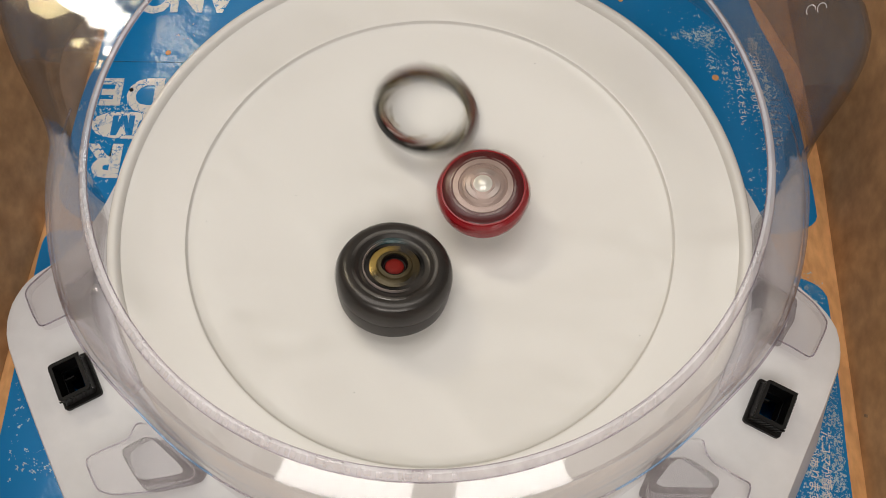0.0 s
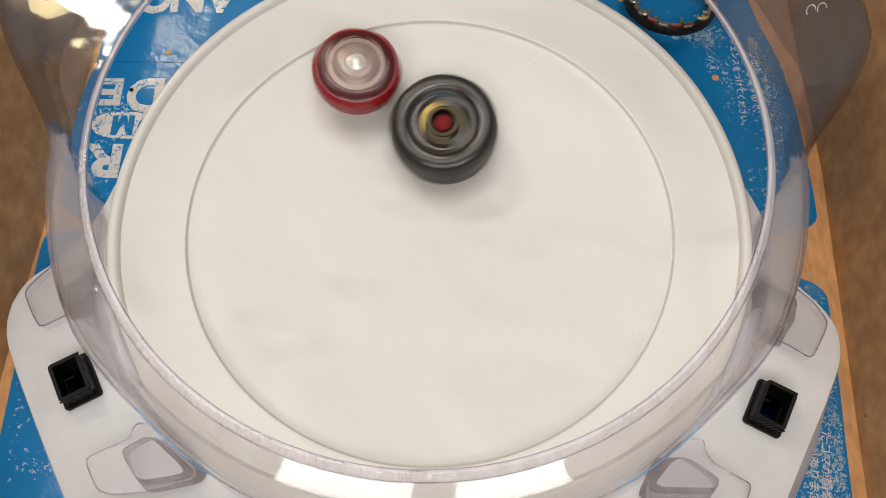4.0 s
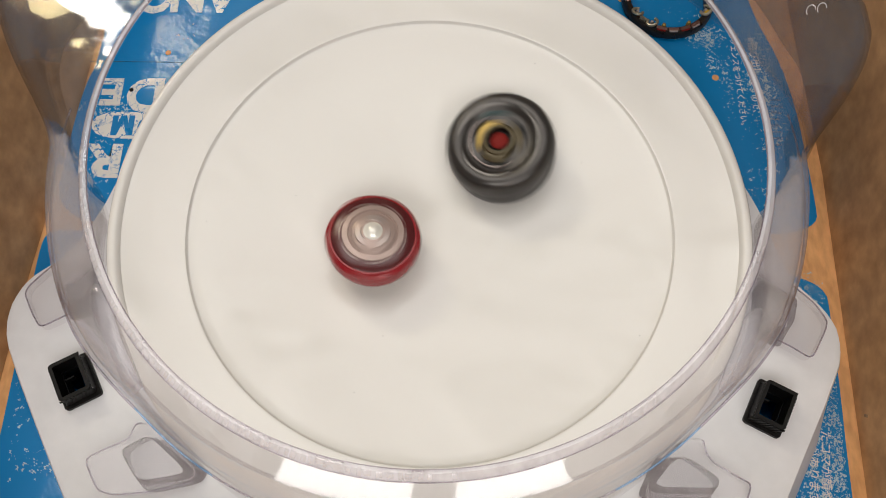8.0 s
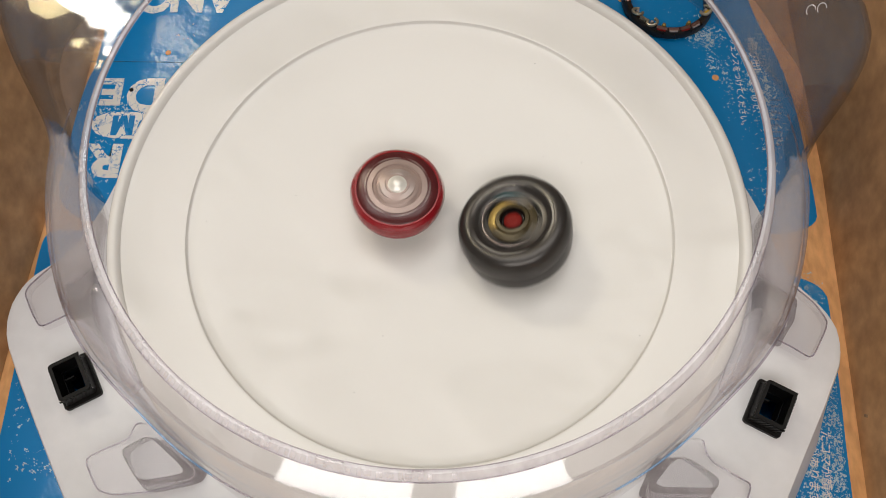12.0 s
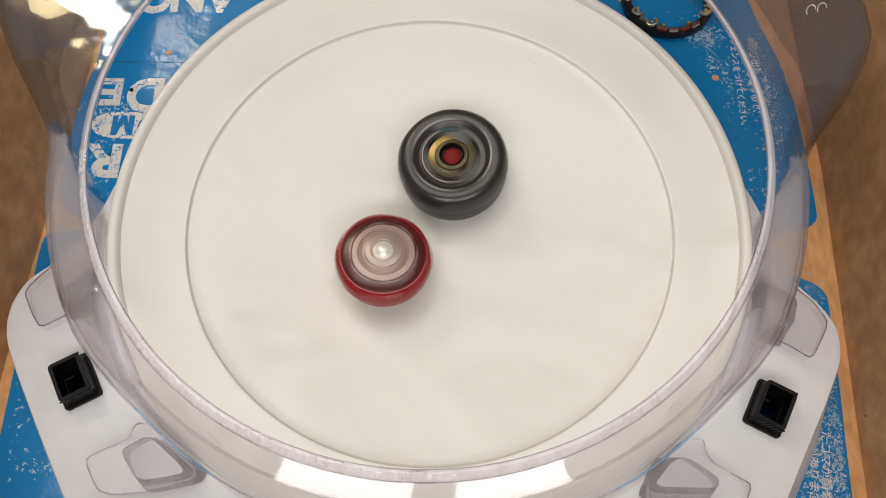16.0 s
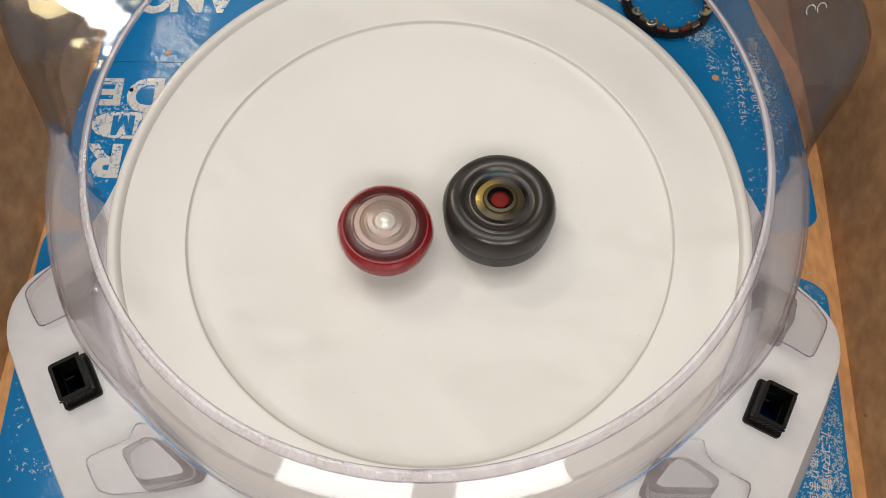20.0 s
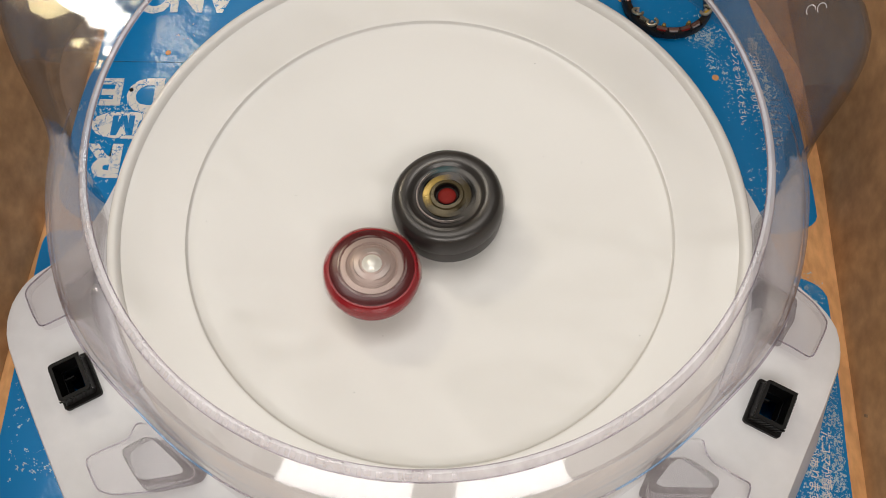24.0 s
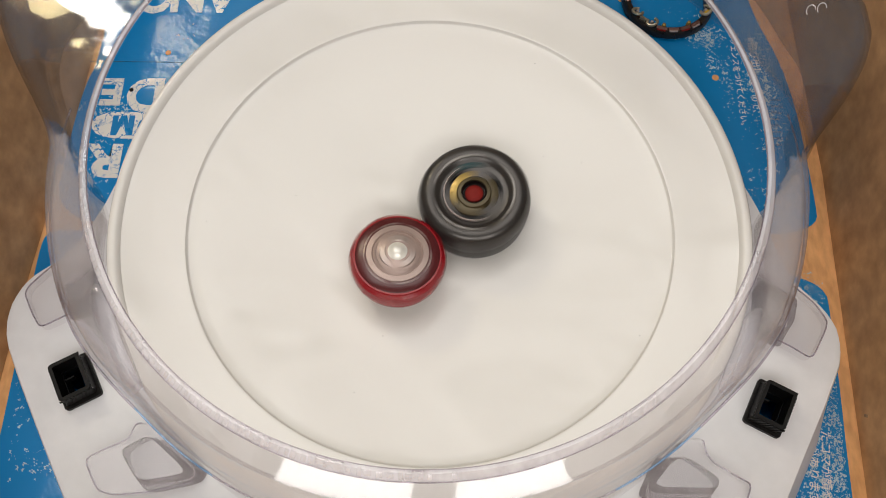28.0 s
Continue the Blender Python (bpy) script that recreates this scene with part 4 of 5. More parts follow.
def motions():
    walk(DARK, spin_rows([
        (0, -0.0182, -0.0396, 0.07, 0.26), (0.033, -0.0209, -0.0349, 0.09, 0.24), (0.1, -0.0376, -0.0144, 0.17, 0.14), (0.2, -0.0377, 0.0163, 0.17, -0.01),
        (0.3, -0.0125, 0.0274, 0.05, -0.06), (0.4, 0.0091, 0.0247, -0.06, -0.05), (0.5, 0.0119, 0.0172, -0.07, -0.01), (0.6, -0.0056, 0.0200, 0.01, -0.02),
        (0.7, -0.0190, 0.0183, 0.08, -0.02), (0.8, -0.0351, 0.0179, 0.15, -0.01), (0.9, -0.0420, 0.0251, 0.19, -0.05), (1, -0.0400, 0.0403, 0.18, -0.12),
        (1.1, -0.0552, 0.0503, 0.25, -0.17), (1.2, -0.0503, 0.0612, 0.23, -0.22), (1.3, -0.0310, 0.0558, 0.13, -0.20), (1.4, -0.0170, 0.0440, 0.07, -0.14),
        (1.5, -0.0162, 0.0124, 0.06, 0.01), (1.6, -0.0232, -0.0169, 0.10, 0.15), (1.7, -0.0361, -0.0423, 0.16, 0.28), (1.8, -0.0539, -0.0522, 0.21, 0.27),
        (1.9, -0.0707, -0.0445, 0.26, 0.22), (2, -0.0742, -0.0276, 0.29, 0.17), (2.1, -0.0667, -0.0419, 0.25, 0.23), (2.2, -0.0522, -0.0655, 0.18, 0.29),
        (2.3, -0.0406, -0.0668, 0.14, 0.31), (2.4, -0.0366, -0.0610, 0.14, 0.31), (2.5, -0.0311, -0.0575, 0.12, 0.32), (2.6, 0.0213, -0.0978, -0.07, 0.33),
        (2.7, 0.0391, -0.1112, -0.11, 0.32), (2.8, 0.0406, -0.1049, -0.12, 0.32), (2.9, 0.0373, -0.0887, -0.12, 0.32), (3, 0.0376, -0.0683, -0.15, 0.31),
        (3.1, 0.0392, -0.0478, -0.19, 0.28), (3.2, 0.0467, -0.0264, -0.24, 0.20), (3.3, 0.0589, -0.0066, -0.30, 0.10), (3.4, 0.0705, 0.0076, -0.34, 0.03),
        (3.5, 0.0755, 0.0219, -0.34, -0.03), (3.9, 0.0232, 0.0536, -0.13, -0.19), (4.3, -0.0383, 0.0190, 0.17, -0.02), (4.65, -0.0520, -0.0413, 0.22, 0.26),
        (4.95, -0.0047, -0.0744, 0.01, 0.34), (5.25, 0.0497, -0.0269, -0.25, 0.20), (5.5, 0.0512, 0.0530, -0.26, -0.18), (5.6, 0.0500, 0.0607, -0.26, -0.22),
        (5.7, 0.0350, 0.0595, -0.18, -0.21), (5.8, 0.0158, 0.0535, -0.09, -0.19), (5.9, -0.0033, 0.0458, 0.00, -0.15), (6, -0.0222, 0.0363, 0.09, -0.10),
        (6.1, -0.0398, 0.0358, 0.18, -0.10), (6.2, -0.0501, 0.0263, 0.23, -0.05), (6.3, -0.0585, 0.0126, 0.27, 0.01), (6.4, -0.0627, -0.0036, 0.29, 0.09),
        (6.5, -0.0615, -0.0207, 0.28, 0.17), (6.6, -0.0578, -0.0408, 0.24, 0.24), (6.7, -0.0533, -0.0571, 0.19, 0.28), (6.8, -0.0473, -0.0675, 0.16, 0.30),
        (7, -0.0223, -0.0725, 0.07, 0.33), (7.1, -0.0064, -0.0725, 0.01, 0.34), (7.2, 0.0098, -0.0660, -0.05, 0.34), (7.3, 0.0253, -0.0581, -0.12, 0.32),
        (7.4, 0.0414, -0.0435, -0.21, 0.27), (7.6, 0.0661, -0.0206, -0.30, 0.16), (7.7, 0.0677, -0.0049, -0.33, 0.09), (7.8, 0.0636, 0.0109, -0.32, 0.02),
        (7.9, 0.0534, 0.0258, -0.27, -0.05), (8, 0.0396, 0.0383, -0.20, -0.11), (8.1, 0.0243, 0.0493, -0.13, -0.16), (8.3, -0.0103, 0.0574, 0.04, -0.20),
        (8.4, -0.0279, 0.0528, 0.12, -0.18), (8.5, -0.0428, 0.0432, 0.19, -0.14), (8.6, -0.0527, 0.0292, 0.24, -0.07), (8.7, -0.0580, 0.0118, 0.26, 0.02),
        (8.9, -0.0557, -0.0234, 0.25, 0.19), (9, -0.0485, -0.0401, 0.22, 0.26), (9.2, -0.0217, -0.0615, 0.08, 0.33), (9.3, -0.0066, -0.0647, 0.02, 0.34),
        (9.5, 0.0258, -0.0568, -0.13, 0.32), (9.6, 0.0380, -0.0454, -0.19, 0.28), (9.8, 0.0564, -0.0184, -0.29, 0.16), (9.9, 0.0570, -0.0019, -0.29, 0.08),
        (10, 0.0555, 0.0140, -0.28, 0.00), (10.1, 0.0425, 0.0264, -0.22, -0.06), (10.2, 0.0317, 0.0409, -0.17, -0.12), (10.4, 0.0056, 0.0555, -0.04, -0.19),
        (10.5, -0.0112, 0.0545, 0.04, -0.19), (10.7, -0.0375, 0.0349, 0.17, -0.10), (10.8, -0.0469, 0.0223, 0.21, -0.04), (11, -0.0568, -0.0042, 0.26, 0.09),
        (11.1, -0.0517, -0.0194, 0.23, 0.17), (11.3, -0.0296, -0.0444, 0.13, 0.29), (11.4, -0.0148, -0.0516, 0.06, 0.32), (11.6, 0.0143, -0.0503, -0.08, 0.32),
        (11.7, 0.0289, -0.0447, -0.15, 0.29), (11.9, 0.0458, -0.0222, -0.24, 0.18), (12, 0.0464, -0.0118, -0.24, 0.13), (12.2, 0.0397, 0.0184, -0.20, -0.02),
        (12.3, 0.0298, 0.0266, -0.16, -0.06), (12.4, 0.0169, 0.0348, -0.10, -0.10), (12.5, 0.0026, 0.0403, -0.03, -0.12), (12.75, -0.0371, 0.0301, 0.16, -0.07),
        (13.1, -0.0541, -0.0176, 0.25, 0.16), (13.5, -0.0209, -0.0511, 0.09, 0.32), (13.9, 0.0228, -0.0338, -0.12, 0.23), (14.25, 0.0295, -0.0021, -0.16, 0.08),
        (14.5, 0.0129, 0.0063, -0.08, 0.04), (14.6, 0.0134, 0.0094, -0.08, 0.03), (14.7, 0.0134, 0.0094, -0.08, 0.03), (14.8, 0.0106, 0.0083, -0.07, 0.03),
        (14.9, 0.0070, 0.0053, -0.05, 0.05), (15, 0.0034, 0.0033, -0.03, 0.06), (15.1, 0.0061, 0.0093, -0.04, 0.03), (15.2, 0.0079, 0.0103, -0.05, 0.02),
        (15.3, 0.0088, 0.0093, -0.06, 0.03), (15.4, 0.0142, 0.0225, -0.08, -0.04), (15.6, 0.0161, 0.0256, -0.09, -0.05), (15.8, 0.0115, 0.0215, -0.07, -0.03),
        (16, 0.0125, 0.0284, -0.07, -0.06), (16.2, 0.0169, 0.0359, -0.10, -0.10), (16.4, 0.0160, 0.0317, -0.09, -0.08), (16.6, 0.0206, 0.0317, -0.11, -0.08),
        (16.8, 0.0197, 0.0246, -0.11, -0.05), (17, 0.0261, 0.0221, -0.14, -0.03), (17.2, 0.0326, 0.0307, -0.17, -0.08), (17.4, 0.0308, 0.0348, -0.16, -0.09),
        (17.6, 0.0225, 0.0348, -0.12, -0.10), (17.8, 0.0151, 0.0307, -0.09, -0.08), (18, 0.0088, 0.0180, -0.06, -0.01), (18.2, 0.0089, 0.0053, -0.06, 0.05),
        (18.4, 0.0152, 0.0054, -0.09, 0.05), (18.6, 0.0224, 0.0094, -0.12, 0.03), (18.8, 0.0279, 0.0164, -0.15, -0.01), (19, 0.0261, 0.0213, -0.14, -0.03),
        (19.2, 0.0279, 0.0215, -0.15, -0.03), (19.4, 0.0233, 0.0124, -0.13, 0.01), (19.6, 0.0233, 0.0064, -0.13, 0.04), (19.8, 0.0322, 0.0014, -0.17, 0.07),
        (20, 0.0347, -0.0000, 0.00, 0.10), (20.2, 0.0430, 0.0053, -0.22, 0.05), (20.4, 0.0368, 0.0063, -0.19, 0.04), (20.6, 0.0251, 0.0074, -0.13, 0.04),
        (20.8, 0.0215, 0.0064, -0.12, 0.04), (21, 0.0151, 0.0000, 0.00, 0.04), (21.2, 0.0170, -0.0085, -0.10, 0.11), (21.4, 0.0321, -0.0056, -0.17, 0.10),
        (21.5, 0.0383, -0.0032, -0.20, 0.09), (21.9, 0.0394, 0.0051, -0.20, 0.05), (22.4, 0.0231, 0.0162, -0.13, -0.01), (22.9, 0.0297, 0.0088, -0.16, 0.03),
        (23.3, 0.0198, 0.0107, -0.11, 0.02), (23.5, 0.0159, 0.0142, -0.09, 0.00), (23.6, 0.0142, 0.0205, -0.08, -0.03), (23.7, 0.0133, 0.0185, -0.08, -0.02),
        (23.8, 0.0106, 0.0127, -0.06, 0.01), (23.9, 0.0097, 0.0083, -0.06, 0.03), (24, 0.0098, 0.0033, -0.06, 0.06), (24.1, 0.0173, 0.0157, -0.10, -0.00),
        (24.2, 0.0234, 0.0205, -0.13, -0.03), (24.3, 0.0243, 0.0215, -0.13, -0.03), (24.4, 0.0240, 0.0217, -0.13, -0.03), (24.5, 0.0206, 0.0215, -0.11, -0.03),
        (24.6, 0.0215, 0.0246, -0.12, -0.05), (24.7, 0.0308, 0.0428, -0.16, -0.13), (24.8, 0.0308, 0.0410, -0.16, -0.12), (24.9, 0.0308, 0.0358, -0.16, -0.10),
        (25, 0.0254, 0.0263, 0.02, 0.08), (25.1, 0.0316, 0.0225, -0.17, -0.04), (25.2, 0.0333, 0.0164, -0.17, -0.01), (25.3, 0.0345, 0.0112, -0.18, 0.02),
        (25.4, 0.0459, 0.0132, -0.23, 0.01), (25.5, 0.0503, 0.0122, -0.26, 0.01), (25.6, 0.0517, 0.0110, -0.26, 0.02), (25.7, 0.0476, 0.0102, -0.24, 0.02),
        (25.8, 0.0413, 0.0083, -0.21, 0.03), (25.9, 0.0345, 0.0053, -0.18, 0.05), (26, 0.0287, 0.0044, -0.15, 0.05), (26.1, 0.0224, 0.0044, -0.12, 0.05),
        (26.2, 0.0212, 0.0068, -0.12, 0.04), (26.3, 0.0215, 0.0054, -0.12, 0.05), (26.4, 0.0233, 0.0084, -0.13, 0.03), (26.5, 0.0226, 0.0098, -0.12, 0.03),
        (26.6, 0.0260, 0.0124, -0.14, 0.01), (26.7, 0.0233, 0.0124, -0.13, 0.01), (26.8, 0.0239, 0.0142, -0.13, 0.00), (26.9, 0.0242, 0.0114, -0.13, 0.02),
        (27, 0.0233, 0.0104, -0.13, 0.02), (27.1, 0.0239, 0.0113, -0.13, 0.02), (27.2, 0.0261, 0.0154, -0.14, -0.00), (27.3, 0.0370, 0.0184, -0.19, -0.02),
        (27.4, 0.0399, 0.0171, -0.21, -0.01), (27.5, 0.0341, 0.0043, -0.18, 0.05), (27.6, 0.0349, 0.0023, -0.18, 0.06), (27.7, 0.0344, 0.0024, -0.18, 0.06),
        (27.8, 0.0323, 0.0053, -0.17, 0.05), (27.9, 0.0296, 0.0104, -0.16, 0.02), (28, 0.0231, 0.0071, -0.05, -0.04),
    ], 84, 0.014))
    walk(RED, spin_rows([
        (0, 0.0275, 0.0069, -0.06, 0.01), (0.033, 0.0304, 0.0022, -0.07, 0.02), (0.1, 0.0636, -0.0605, -0.14, 0.14), (0.2, 0.0836, -0.0976, -0.14, 0.17),
        (0.3, 0.0798, -0.0966, -0.13, 0.17), (0.4, 0.0620, -0.0689, -0.13, 0.16), (0.5, 0.0504, -0.0315, -0.11, 0.08), (0.6, 0.0485, -0.0198, -0.10, 0.06),
        (0.7, 0.0478, -0.0053, -0.10, 0.03), (0.8, 0.0554, 0.0105, -0.12, -0.00), (0.9, 0.0487, 0.0285, -0.11, -0.04), (1, 0.0193, 0.0359, -0.05, -0.05),
        (1.1, 0.0131, 0.0235, -0.03, -0.03), (1.2, 0.0012, -0.0076, -0.01, 0.04), (1.3, -0.0040, -0.0440, 0.00, 0.11), (1.4, 0.0054, -0.0709, -0.02, 0.17),
        (1.5, 0.0177, -0.0769, -0.04, 0.18), (1.6, 0.0335, -0.0625, -0.07, 0.15), (1.7, 0.0458, -0.0301, -0.10, 0.08), (1.8, 0.0421, 0.0055, -0.09, 0.01),
        (1.9, 0.0180, 0.0290, -0.04, -0.04), (2, -0.0206, 0.0397, 0.04, -0.06), (2.1, -0.0552, 0.0646, 0.11, -0.11), (2.2, -0.0682, 0.1132, 0.12, -0.19),
        (2.3, -0.0731, 0.1100, 0.13, -0.18), (2.4, -0.0766, 0.0519, 0.15, -0.09), (2.5, -0.0647, -0.0150, 0.13, 0.05), (2.6, -0.0832, -0.0016, 0.16, 0.02),
        (2.7, -0.0807, -0.0028, 0.16, 0.03), (2.8, -0.0598, -0.0173, 0.12, 0.06), (2.9, -0.0258, -0.0199, 0.05, 0.06), (3, 0.0108, -0.0115, -0.03, 0.04),
        (3.1, 0.0424, 0.0177, -0.09, -0.02), (3.2, 0.0543, 0.0545, -0.12, -0.09), (3.3, 0.0372, 0.0846, -0.08, -0.15), (3.4, 0.0050, 0.1019, -0.02, -0.19),
        (3.5, -0.0349, 0.0967, 0.07, -0.18), (3.9, -0.0342, 0.0791, 0.06, -0.14), (4.3, -0.0635, 0.0705, 0.12, -0.12), (4.65, -0.0304, 0.0157, 0.06, -0.01),
        (4.95, 0.0076, -0.0167, -0.02, 0.05), (5.25, -0.0044, -0.0070, 0.00, 0.03), (5.5, -0.0074, 0.0057, 0.01, 0.01), (5.6, -0.0352, 0.0050, 0.07, 0.01),
        (5.7, -0.0535, -0.0078, 0.10, 0.04), (5.8, -0.0475, -0.0285, 0.09, 0.08), (5.9, -0.0276, -0.0317, 0.05, 0.08), (6, -0.0068, -0.0261, 0.01, 0.07),
        (6.1, 0.0109, -0.0285, -0.03, 0.08), (6.2, 0.0286, -0.0142, -0.06, 0.05), (6.3, 0.0362, 0.0097, -0.08, 0.00), (6.4, 0.0242, 0.0331, -0.06, -0.05),
        (6.5, -0.0080, 0.0344, 0.01, -0.05), (6.6, -0.0307, 0.0133, 0.06, -0.01), (6.7, -0.0217, -0.0026, 0.04, 0.03), (6.8, -0.0058, -0.0097, 0.01, 0.04),
        (7, 0.0305, 0.0086, -0.07, 0.00), (7.1, 0.0203, 0.0207, -0.05, -0.02), (7.2, 0.0037, 0.0197, -0.01, -0.02), (7.3, -0.0014, 0.0058, -0.00, 0.01),
        (7.4, 0.0015, -0.0051, -0.01, 0.03), (7.6, -0.0145, 0.0002, 0.02, 0.02), (7.7, -0.0240, -0.0001, 0.04, 0.02), (7.8, -0.0294, -0.0066, 0.05, 0.03),
        (7.9, -0.0307, -0.0148, 0.06, 0.05), (8, -0.0283, -0.0203, 0.05, 0.06), (8.1, -0.0222, -0.0251, 0.04, 0.07), (8.3, -0.0030, -0.0257, 0.00, 0.07),
        (8.4, 0.0049, -0.0203, -0.02, 0.06), (8.5, 0.0096, -0.0155, -0.03, 0.05), (8.6, 0.0129, -0.0095, -0.03, 0.04), (8.7, 0.0145, -0.0032, -0.04, 0.03),
        (8.9, 0.0129, 0.0041, -0.03, 0.01), (9, 0.0120, 0.0059, -0.03, 0.01), (9.2, 0.0087, 0.0059, -0.02, 0.01), (9.3, 0.0046, 0.0059, -0.02, 0.01),
        (9.5, -0.0006, -0.0007, -0.00, 0.02), (9.6, 0.0006, -0.0023, -0.01, 0.03), (9.8, -0.0051, -0.0006, 0.00, 0.02), (9.9, -0.0084, 0.0003, 0.01, 0.02),
        (10, -0.0099, 0.0002, 0.01, 0.02), (10.1, -0.0125, 0.0002, 0.02, 0.02), (10.2, -0.0189, -0.0036, 0.03, 0.03), (10.4, -0.0248, -0.0208, 0.04, 0.06),
        (10.5, -0.0204, -0.0226, 0.04, 0.07), (10.7, -0.0112, -0.0196, 0.02, 0.06), (10.8, -0.0063, -0.0213, 0.01, 0.06), (11, 0.0149, -0.0264, -0.04, 0.07),
        (11.1, 0.0217, -0.0221, -0.05, 0.07), (11.3, 0.0242, -0.0096, -0.06, 0.04), (11.4, 0.0210, -0.0023, -0.05, 0.03), (11.6, 0.0088, 0.0041, -0.02, 0.01),
        (11.7, 0.0013, 0.0059, -0.01, 0.01), (11.9, -0.0127, 0.0084, 0.02, 0.00), (12, -0.0169, 0.0063, 0.03, 0.01), (12.2, -0.0182, -0.0008, 0.03, 0.02),
        (12.3, -0.0253, -0.0065, 0.05, 0.03), (12.4, -0.0285, -0.0084, 0.05, 0.04), (12.5, -0.0308, -0.0102, 0.06, 0.04), (12.75, -0.0170, -0.0283, 0.03, 0.08),
        (13.1, 0.0120, -0.0248, -0.03, 0.07), (13.5, 0.0119, 0.0030, -0.03, 0.01), (13.9, -0.0182, 0.0093, 0.03, 0.00), (14.25, -0.0421, 0.0102, 0.08, -0.00),
        (14.5, -0.0465, 0.0077, 0.09, 0.00), (14.6, -0.0551, -0.0076, 0.11, 0.04), (14.7, -0.0593, -0.0256, 0.11, 0.07), (14.8, -0.0544, -0.0393, 0.10, 0.10),
        (14.9, -0.0421, -0.0499, 0.08, 0.12), (15, -0.0288, -0.0521, 0.05, 0.13), (15.1, -0.0224, -0.0595, 0.04, 0.14), (15.2, -0.0163, -0.0569, 0.03, 0.14),
        (15.3, -0.0097, -0.0466, 0.01, 0.12), (15.4, -0.0141, -0.0560, 0.02, 0.13), (15.6, -0.0102, -0.0551, 0.01, 0.13), (15.8, -0.0140, -0.0337, 0.02, 0.09),
        (16, -0.0227, -0.0310, 0.04, 0.08), (16.2, -0.0283, -0.0306, 0.05, 0.08), (16.4, -0.0239, -0.0216, 0.04, 0.06), (16.6, -0.0302, -0.0236, 0.06, 0.07),
        (16.8, -0.0215, -0.0216, 0.04, 0.06), (17, -0.0175, -0.0290, 0.03, 0.08), (17.2, -0.0114, -0.0406, 0.02, 0.10), (17.4, 0.0035, -0.0370, -0.01, 0.10),
        (17.6, 0.0073, -0.0256, -0.02, 0.07), (17.8, 0.0027, -0.0396, -0.01, 0.10), (18, -0.0065, -0.0455, 0.01, 0.11), (18.2, -0.0136, -0.0475, 0.02, 0.12),
        (18.4, -0.0223, -0.0417, 0.04, 0.11), (18.6, -0.0262, -0.0261, 0.05, 0.07), (18.8, -0.0338, -0.0166, 0.06, 0.05), (19, -0.0321, -0.0070, 0.06, 0.03),
        (19.2, -0.0336, -0.0040, 0.06, 0.03), (19.4, -0.0350, -0.0077, 0.07, 0.04), (19.6, -0.0335, -0.0049, 0.06, 0.03), (19.8, -0.0269, -0.0074, 0.05, 0.04),
        (20, -0.0224, -0.0146, 0.04, 0.05), (20.2, -0.0152, -0.0188, 0.02, 0.06), (20.4, -0.0159, -0.0232, 0.03, 0.07), (20.6, -0.0260, -0.0305, 0.05, 0.08),
        (20.8, -0.0405, -0.0379, 0.08, 0.10), (21, -0.0454, -0.0336, 0.09, 0.09), (21.2, -0.0367, -0.0211, 0.07, 0.06), (21.4, -0.0273, -0.0182, 0.05, 0.06),
        (21.5, -0.0199, -0.0184, 0.03, 0.06), (21.9, -0.0113, -0.0234, 0.02, 0.07), (22.4, -0.0196, -0.0363, 0.03, 0.09), (22.9, -0.0286, -0.0270, 0.05, 0.08),
        (23.3, -0.0168, -0.0331, 0.03, 0.09), (23.5, -0.0146, -0.0378, 0.02, 0.10), (23.6, -0.0228, -0.0503, 0.04, 0.12), (23.7, -0.0226, -0.0545, 0.04, 0.13),
        (23.8, -0.0277, -0.0544, 0.05, 0.13), (23.9, -0.0292, -0.0462, 0.05, 0.11), (24, -0.0280, -0.0384, 0.05, 0.10), (24.1, -0.0414, -0.0510, 0.08, 0.12),
        (24.2, -0.0412, -0.0524, 0.08, 0.13), (24.3, -0.0376, -0.0481, 0.07, 0.12), (24.4, -0.0328, -0.0433, 0.06, 0.11), (24.5, -0.0234, -0.0357, 0.04, 0.09),
        (24.6, -0.0224, -0.0400, 0.04, 0.10), (24.7, -0.0384, -0.0632, 0.07, 0.15), (24.8, -0.0408, -0.0698, 0.08, 0.16), (24.9, -0.0438, -0.0691, 0.08, 0.16),
        (25, -0.0415, -0.0634, 0.08, 0.15), (25.1, -0.0357, -0.0531, 0.07, 0.13), (25.2, -0.0271, -0.0410, 0.05, 0.10), (25.3, -0.0137, -0.0301, 0.02, 0.08),
        (25.4, -0.0061, -0.0301, 0.01, 0.08), (25.5, 0.0026, -0.0309, -0.01, 0.08), (25.6, 0.0074, -0.0375, -0.02, 0.10), (25.7, 0.0074, -0.0387, -0.02, 0.10),
        (25.8, 0.0066, -0.0387, -0.02, 0.10), (25.9, -0.0007, -0.0389, -0.00, 0.10), (26, -0.0091, -0.0380, 0.01, 0.10), (26.1, -0.0163, -0.0364, 0.03, 0.09),
        (26.2, -0.0227, -0.0379, 0.04, 0.10), (26.3, -0.0212, -0.0321, 0.04, 0.09), (26.4, -0.0220, -0.0304, 0.04, 0.08), (26.5, -0.0243, -0.0277, 0.04, 0.08),
        (26.6, -0.0222, -0.0251, 0.04, 0.07), (26.7, -0.0238, -0.0252, 0.04, 0.07), (26.8, -0.0277, -0.0291, 0.05, 0.08), (26.9, -0.0284, -0.0288, 0.05, 0.08),
        (27, -0.0269, -0.0261, 0.05, 0.07), (27.1, -0.0243, -0.0264, 0.04, 0.07), (27.2, -0.0246, -0.0243, 0.04, 0.07), (27.3, -0.0237, -0.0287, 0.04, 0.08),
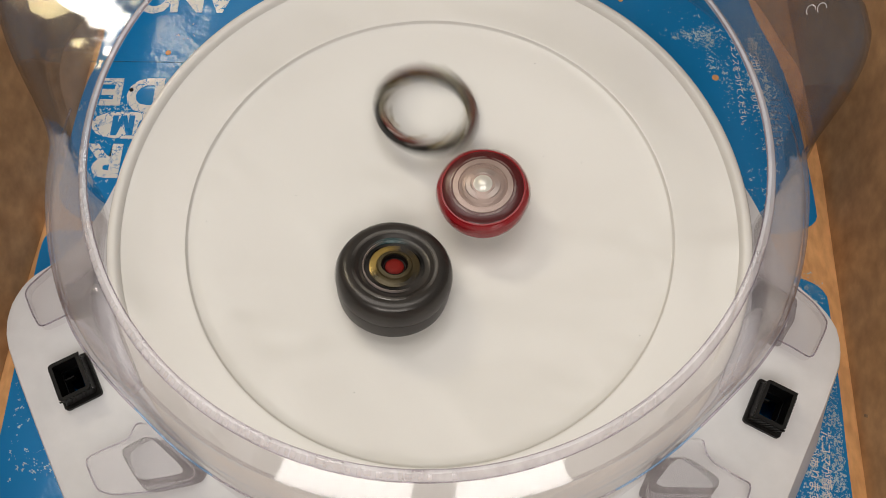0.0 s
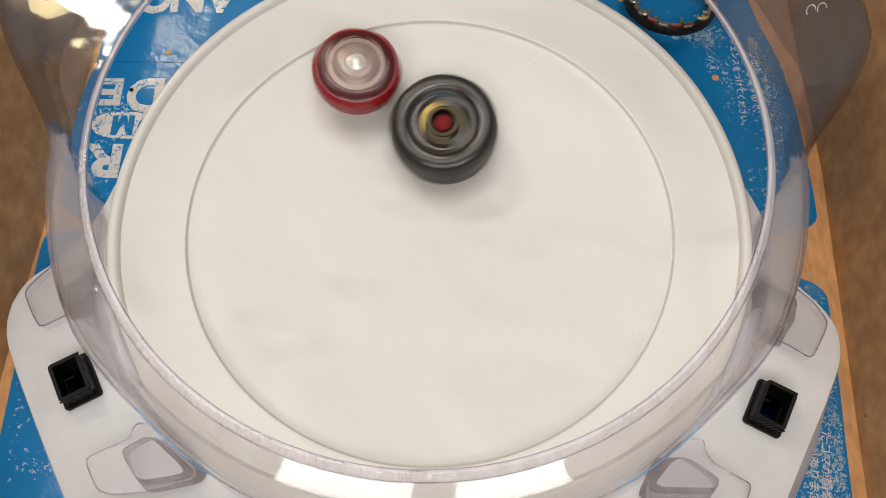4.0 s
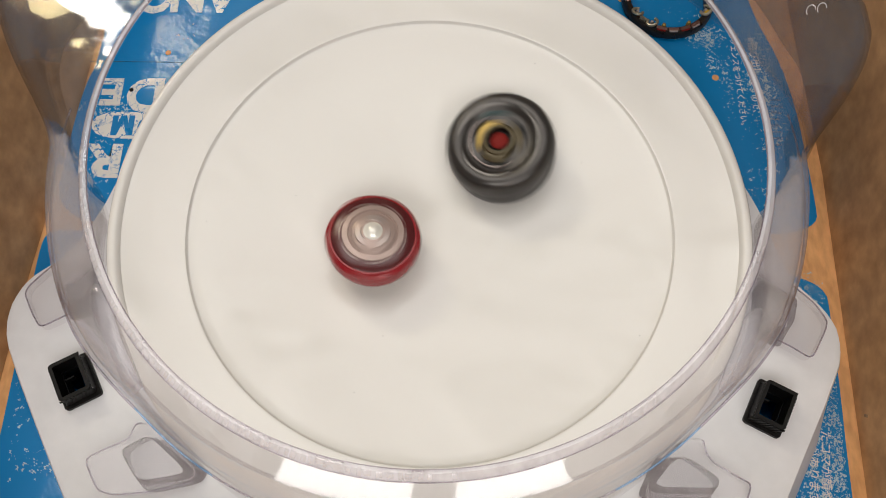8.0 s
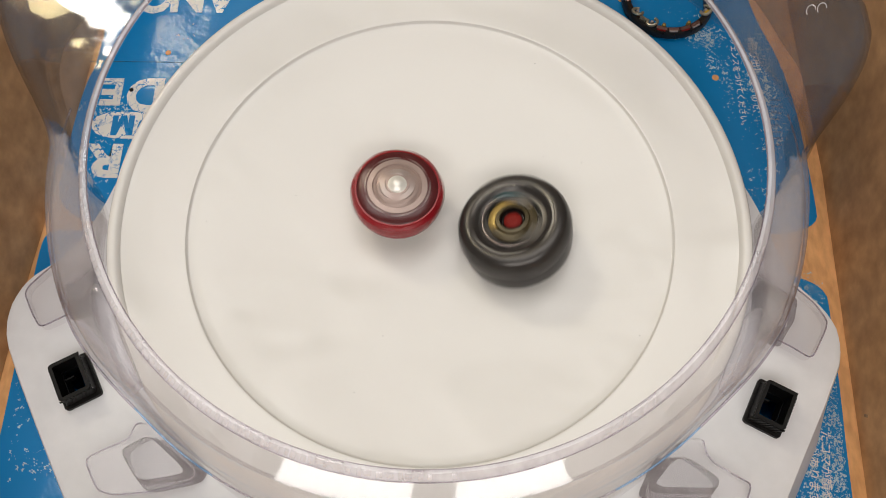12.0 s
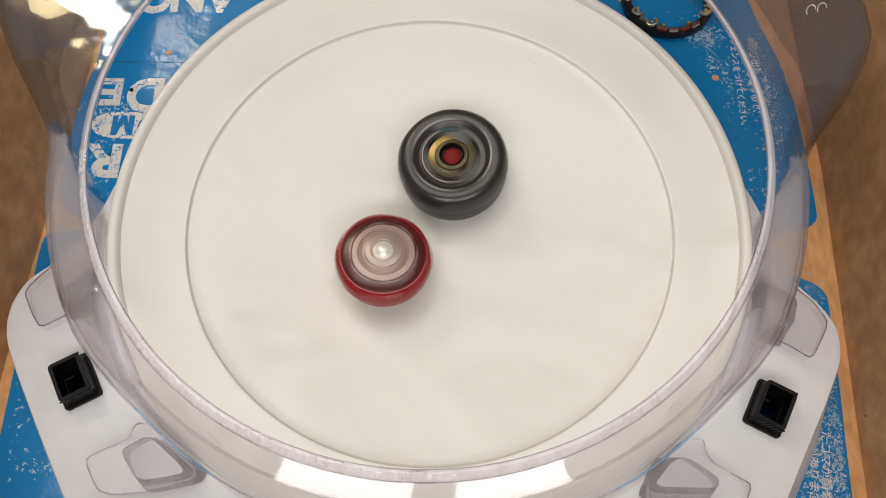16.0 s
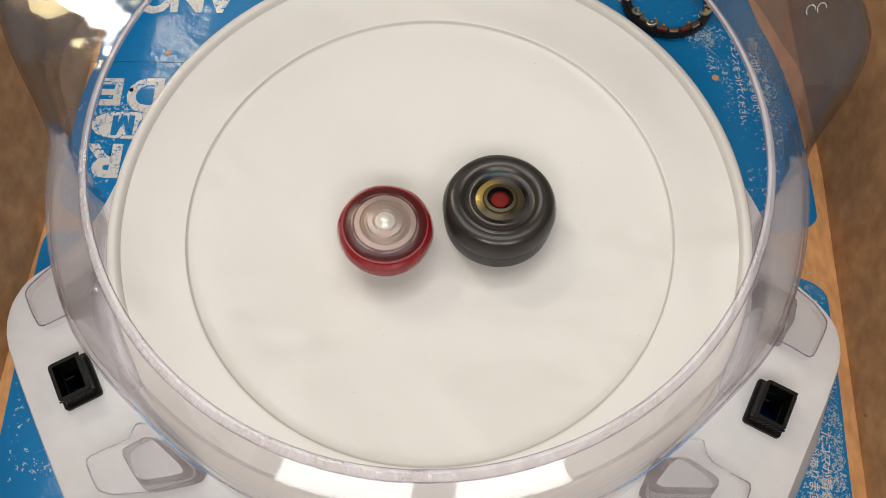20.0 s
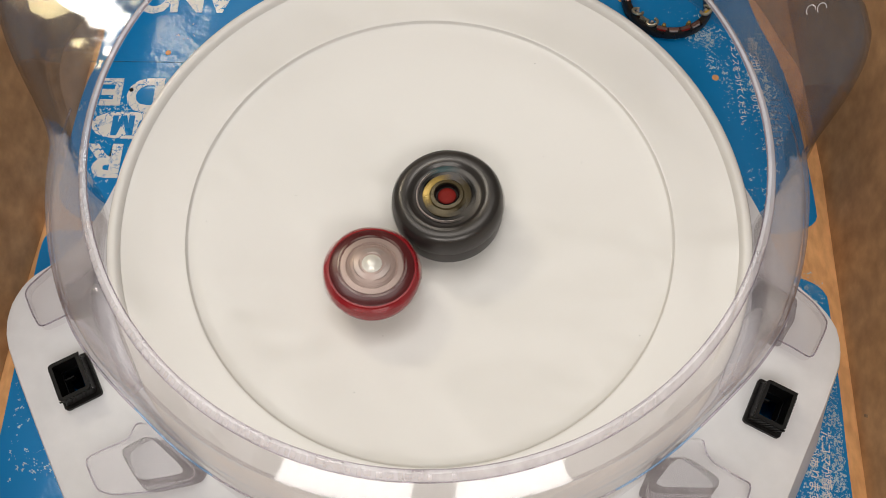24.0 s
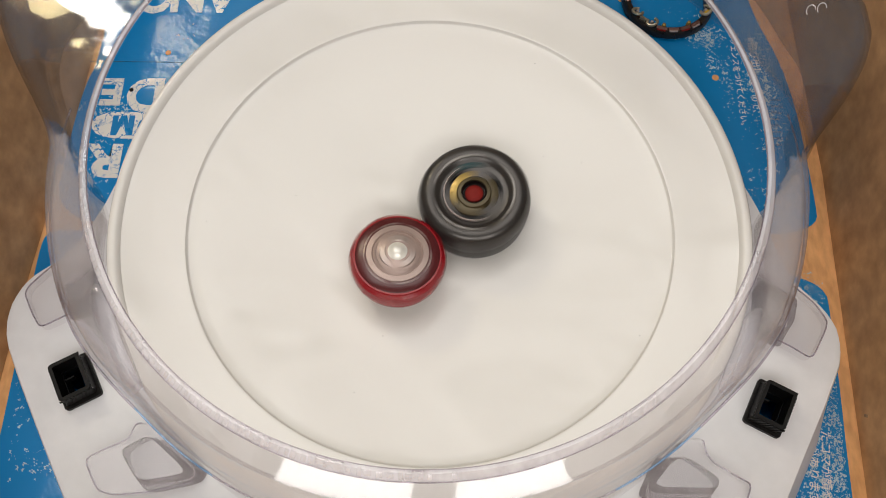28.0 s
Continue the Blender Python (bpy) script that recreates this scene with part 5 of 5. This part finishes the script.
        (27.4, -0.0206, -0.0315, 0.04, 0.08), (27.5, -0.0180, -0.0312, 0.03, 0.08), (27.6, -0.0149, -0.0311, 0.02, 0.08), (27.7, -0.0136, -0.0326, 0.02, 0.09),
        (27.8, -0.0124, -0.0337, 0.02, 0.09), (27.9, -0.0156, -0.0329, 0.03, 0.09), (28, -0.0157, -0.0312, 0.03, 0.08),
    ], -84, 0.027))
    walk(RING, [(t, tumble(x, y, z, lx, ly, turn)) for t, x, y, z, lx, ly, turn in (
        (-0.033, 0.0020, 0.0520, -0.0030, 0.20, 0.12, 52), (0, -0.0035, 0.0657, -0.0030, 0.17, 0.10, 127), (0.033, -0.0120, 0.0810, 0.0010, -0.10, -0.08, 202), (0.1, -0.0656, 0.1195, 0.0153, -0.06, -0.05, 277),
        (0.2, -0.0901, 0.0538, -0.0006, -0.09, 0.03, 352), (0.3, -0.1308, 0.0176, 0.0170, -0.13, -0.05, 427), (0.4, -0.1263, -0.0339, 0.0170, -0.02, -0.14, 502),
        (0.5, -0.0827, -0.0694, 0.0009, 0.11, -0.09, 577), (0.6, -0.0063, -0.0861, -0.0029, 0.11, 0.04, 652), (0.7, 0.0801, -0.0591, -0.0010, 0.02, 0.12, 727),
        (0.8, 0.1405, -0.0008, 0.0170, -0.11, 0.09, 802), (0.9, 0.1263, 0.0807, 0.0175, -0.08, 0.14, 877), (1, 0.1317, 0.1137, 0.0145, 0.12, 0.10, 952),
        (1.1, 0.1738, 0.1326, -0.0259, 0.10, -0.06, 992), (1.2, 0.1845, 0.1098, -0.0250, 0.08, -0.13, 1032), (1.3, 0.1875, 0.0925, -0.0223, 0.04, -0.25, 1072),
        (1.4, 0.1832, 0.0911, -0.0165, 0.17, -0.47, 1112), (1.5, 0.1719, 0.0993, -0.0114, 0.61, -0.51, 1152), (1.6, 0.1620, 0.1128, -0.0090, 0.94, -0.34, 1192),
        (1.7, 0.1534, 0.1183, -0.0090, 0.99, -0.14, 1232), (1.8, 0.1520, 0.1222, -0.0081, 1.08, 0.19, 1252), (1.9, 0.1498, 0.1238, -0.0073, 1.09, 0.51, 1272),
        (2, 0.1451, 0.1245, -0.0067, 1.01, 0.79, 1292), (2.1, 0.1376, 0.1281, -0.0076, 0.39, 1.08, 1312), (2.2, 0.1345, 0.1307, -0.0090, -0.26, 0.97, 1332),
        (2.3, 0.1382, 0.1356, -0.0101, -0.69, 0.58, 1352), (2.4, 0.1405, 0.1403, -0.0114, -0.80, 0.00, 1372), (2.5, 0.1429, 0.1432, -0.0114, -0.61, -0.51, 1392),
        (2.6, 0.1464, 0.1457, -0.0128, -0.12, -0.69, 1412), (2.7, 0.1429, 0.1426, -0.0114, 0.51, -0.61, 1432), (2.8, 0.1389, 0.1361, -0.0090, 1.00, -0.00, 1452),
        (2.9, 0.1463, 0.1284, -0.0090, 0.64, 0.77, 1472), (3, 0.1525, 0.1221, -0.0073, 0.00, 1.20, 1492), (3.1, 0.1543, 0.1285, -0.0090, -0.64, 0.77, 1512),
        (3.2, 0.1551, 0.1363, -0.0107, -0.84, 0.15, 1524), (3.3, 0.1525, 0.1442, -0.0128, -0.57, -0.40, 1536), (3.4, 0.1499, 0.1507, -0.0165, -0.09, -0.49, 1548),
        (3.5, 0.1480, 0.1538, -0.0186, 0.20, -0.35, 1560), (3.7, 0.1462, 0.1564, -0.0216, 0.28, -0.00, 1572), (3.9, 0.1458, 0.1585, -0.0237, 0.10, 0.17, 1584),
        (4.2, 0.1459, 0.1619, -0.0264, -0.06, 0.08, 1596), (4.6, 0.1460, 0.1650, -0.0293, -0.00, 0.00, 1608), (28, 0.1460, 0.1650, -0.0293, -0.00, 0.00, 1608),
    )])



motions()
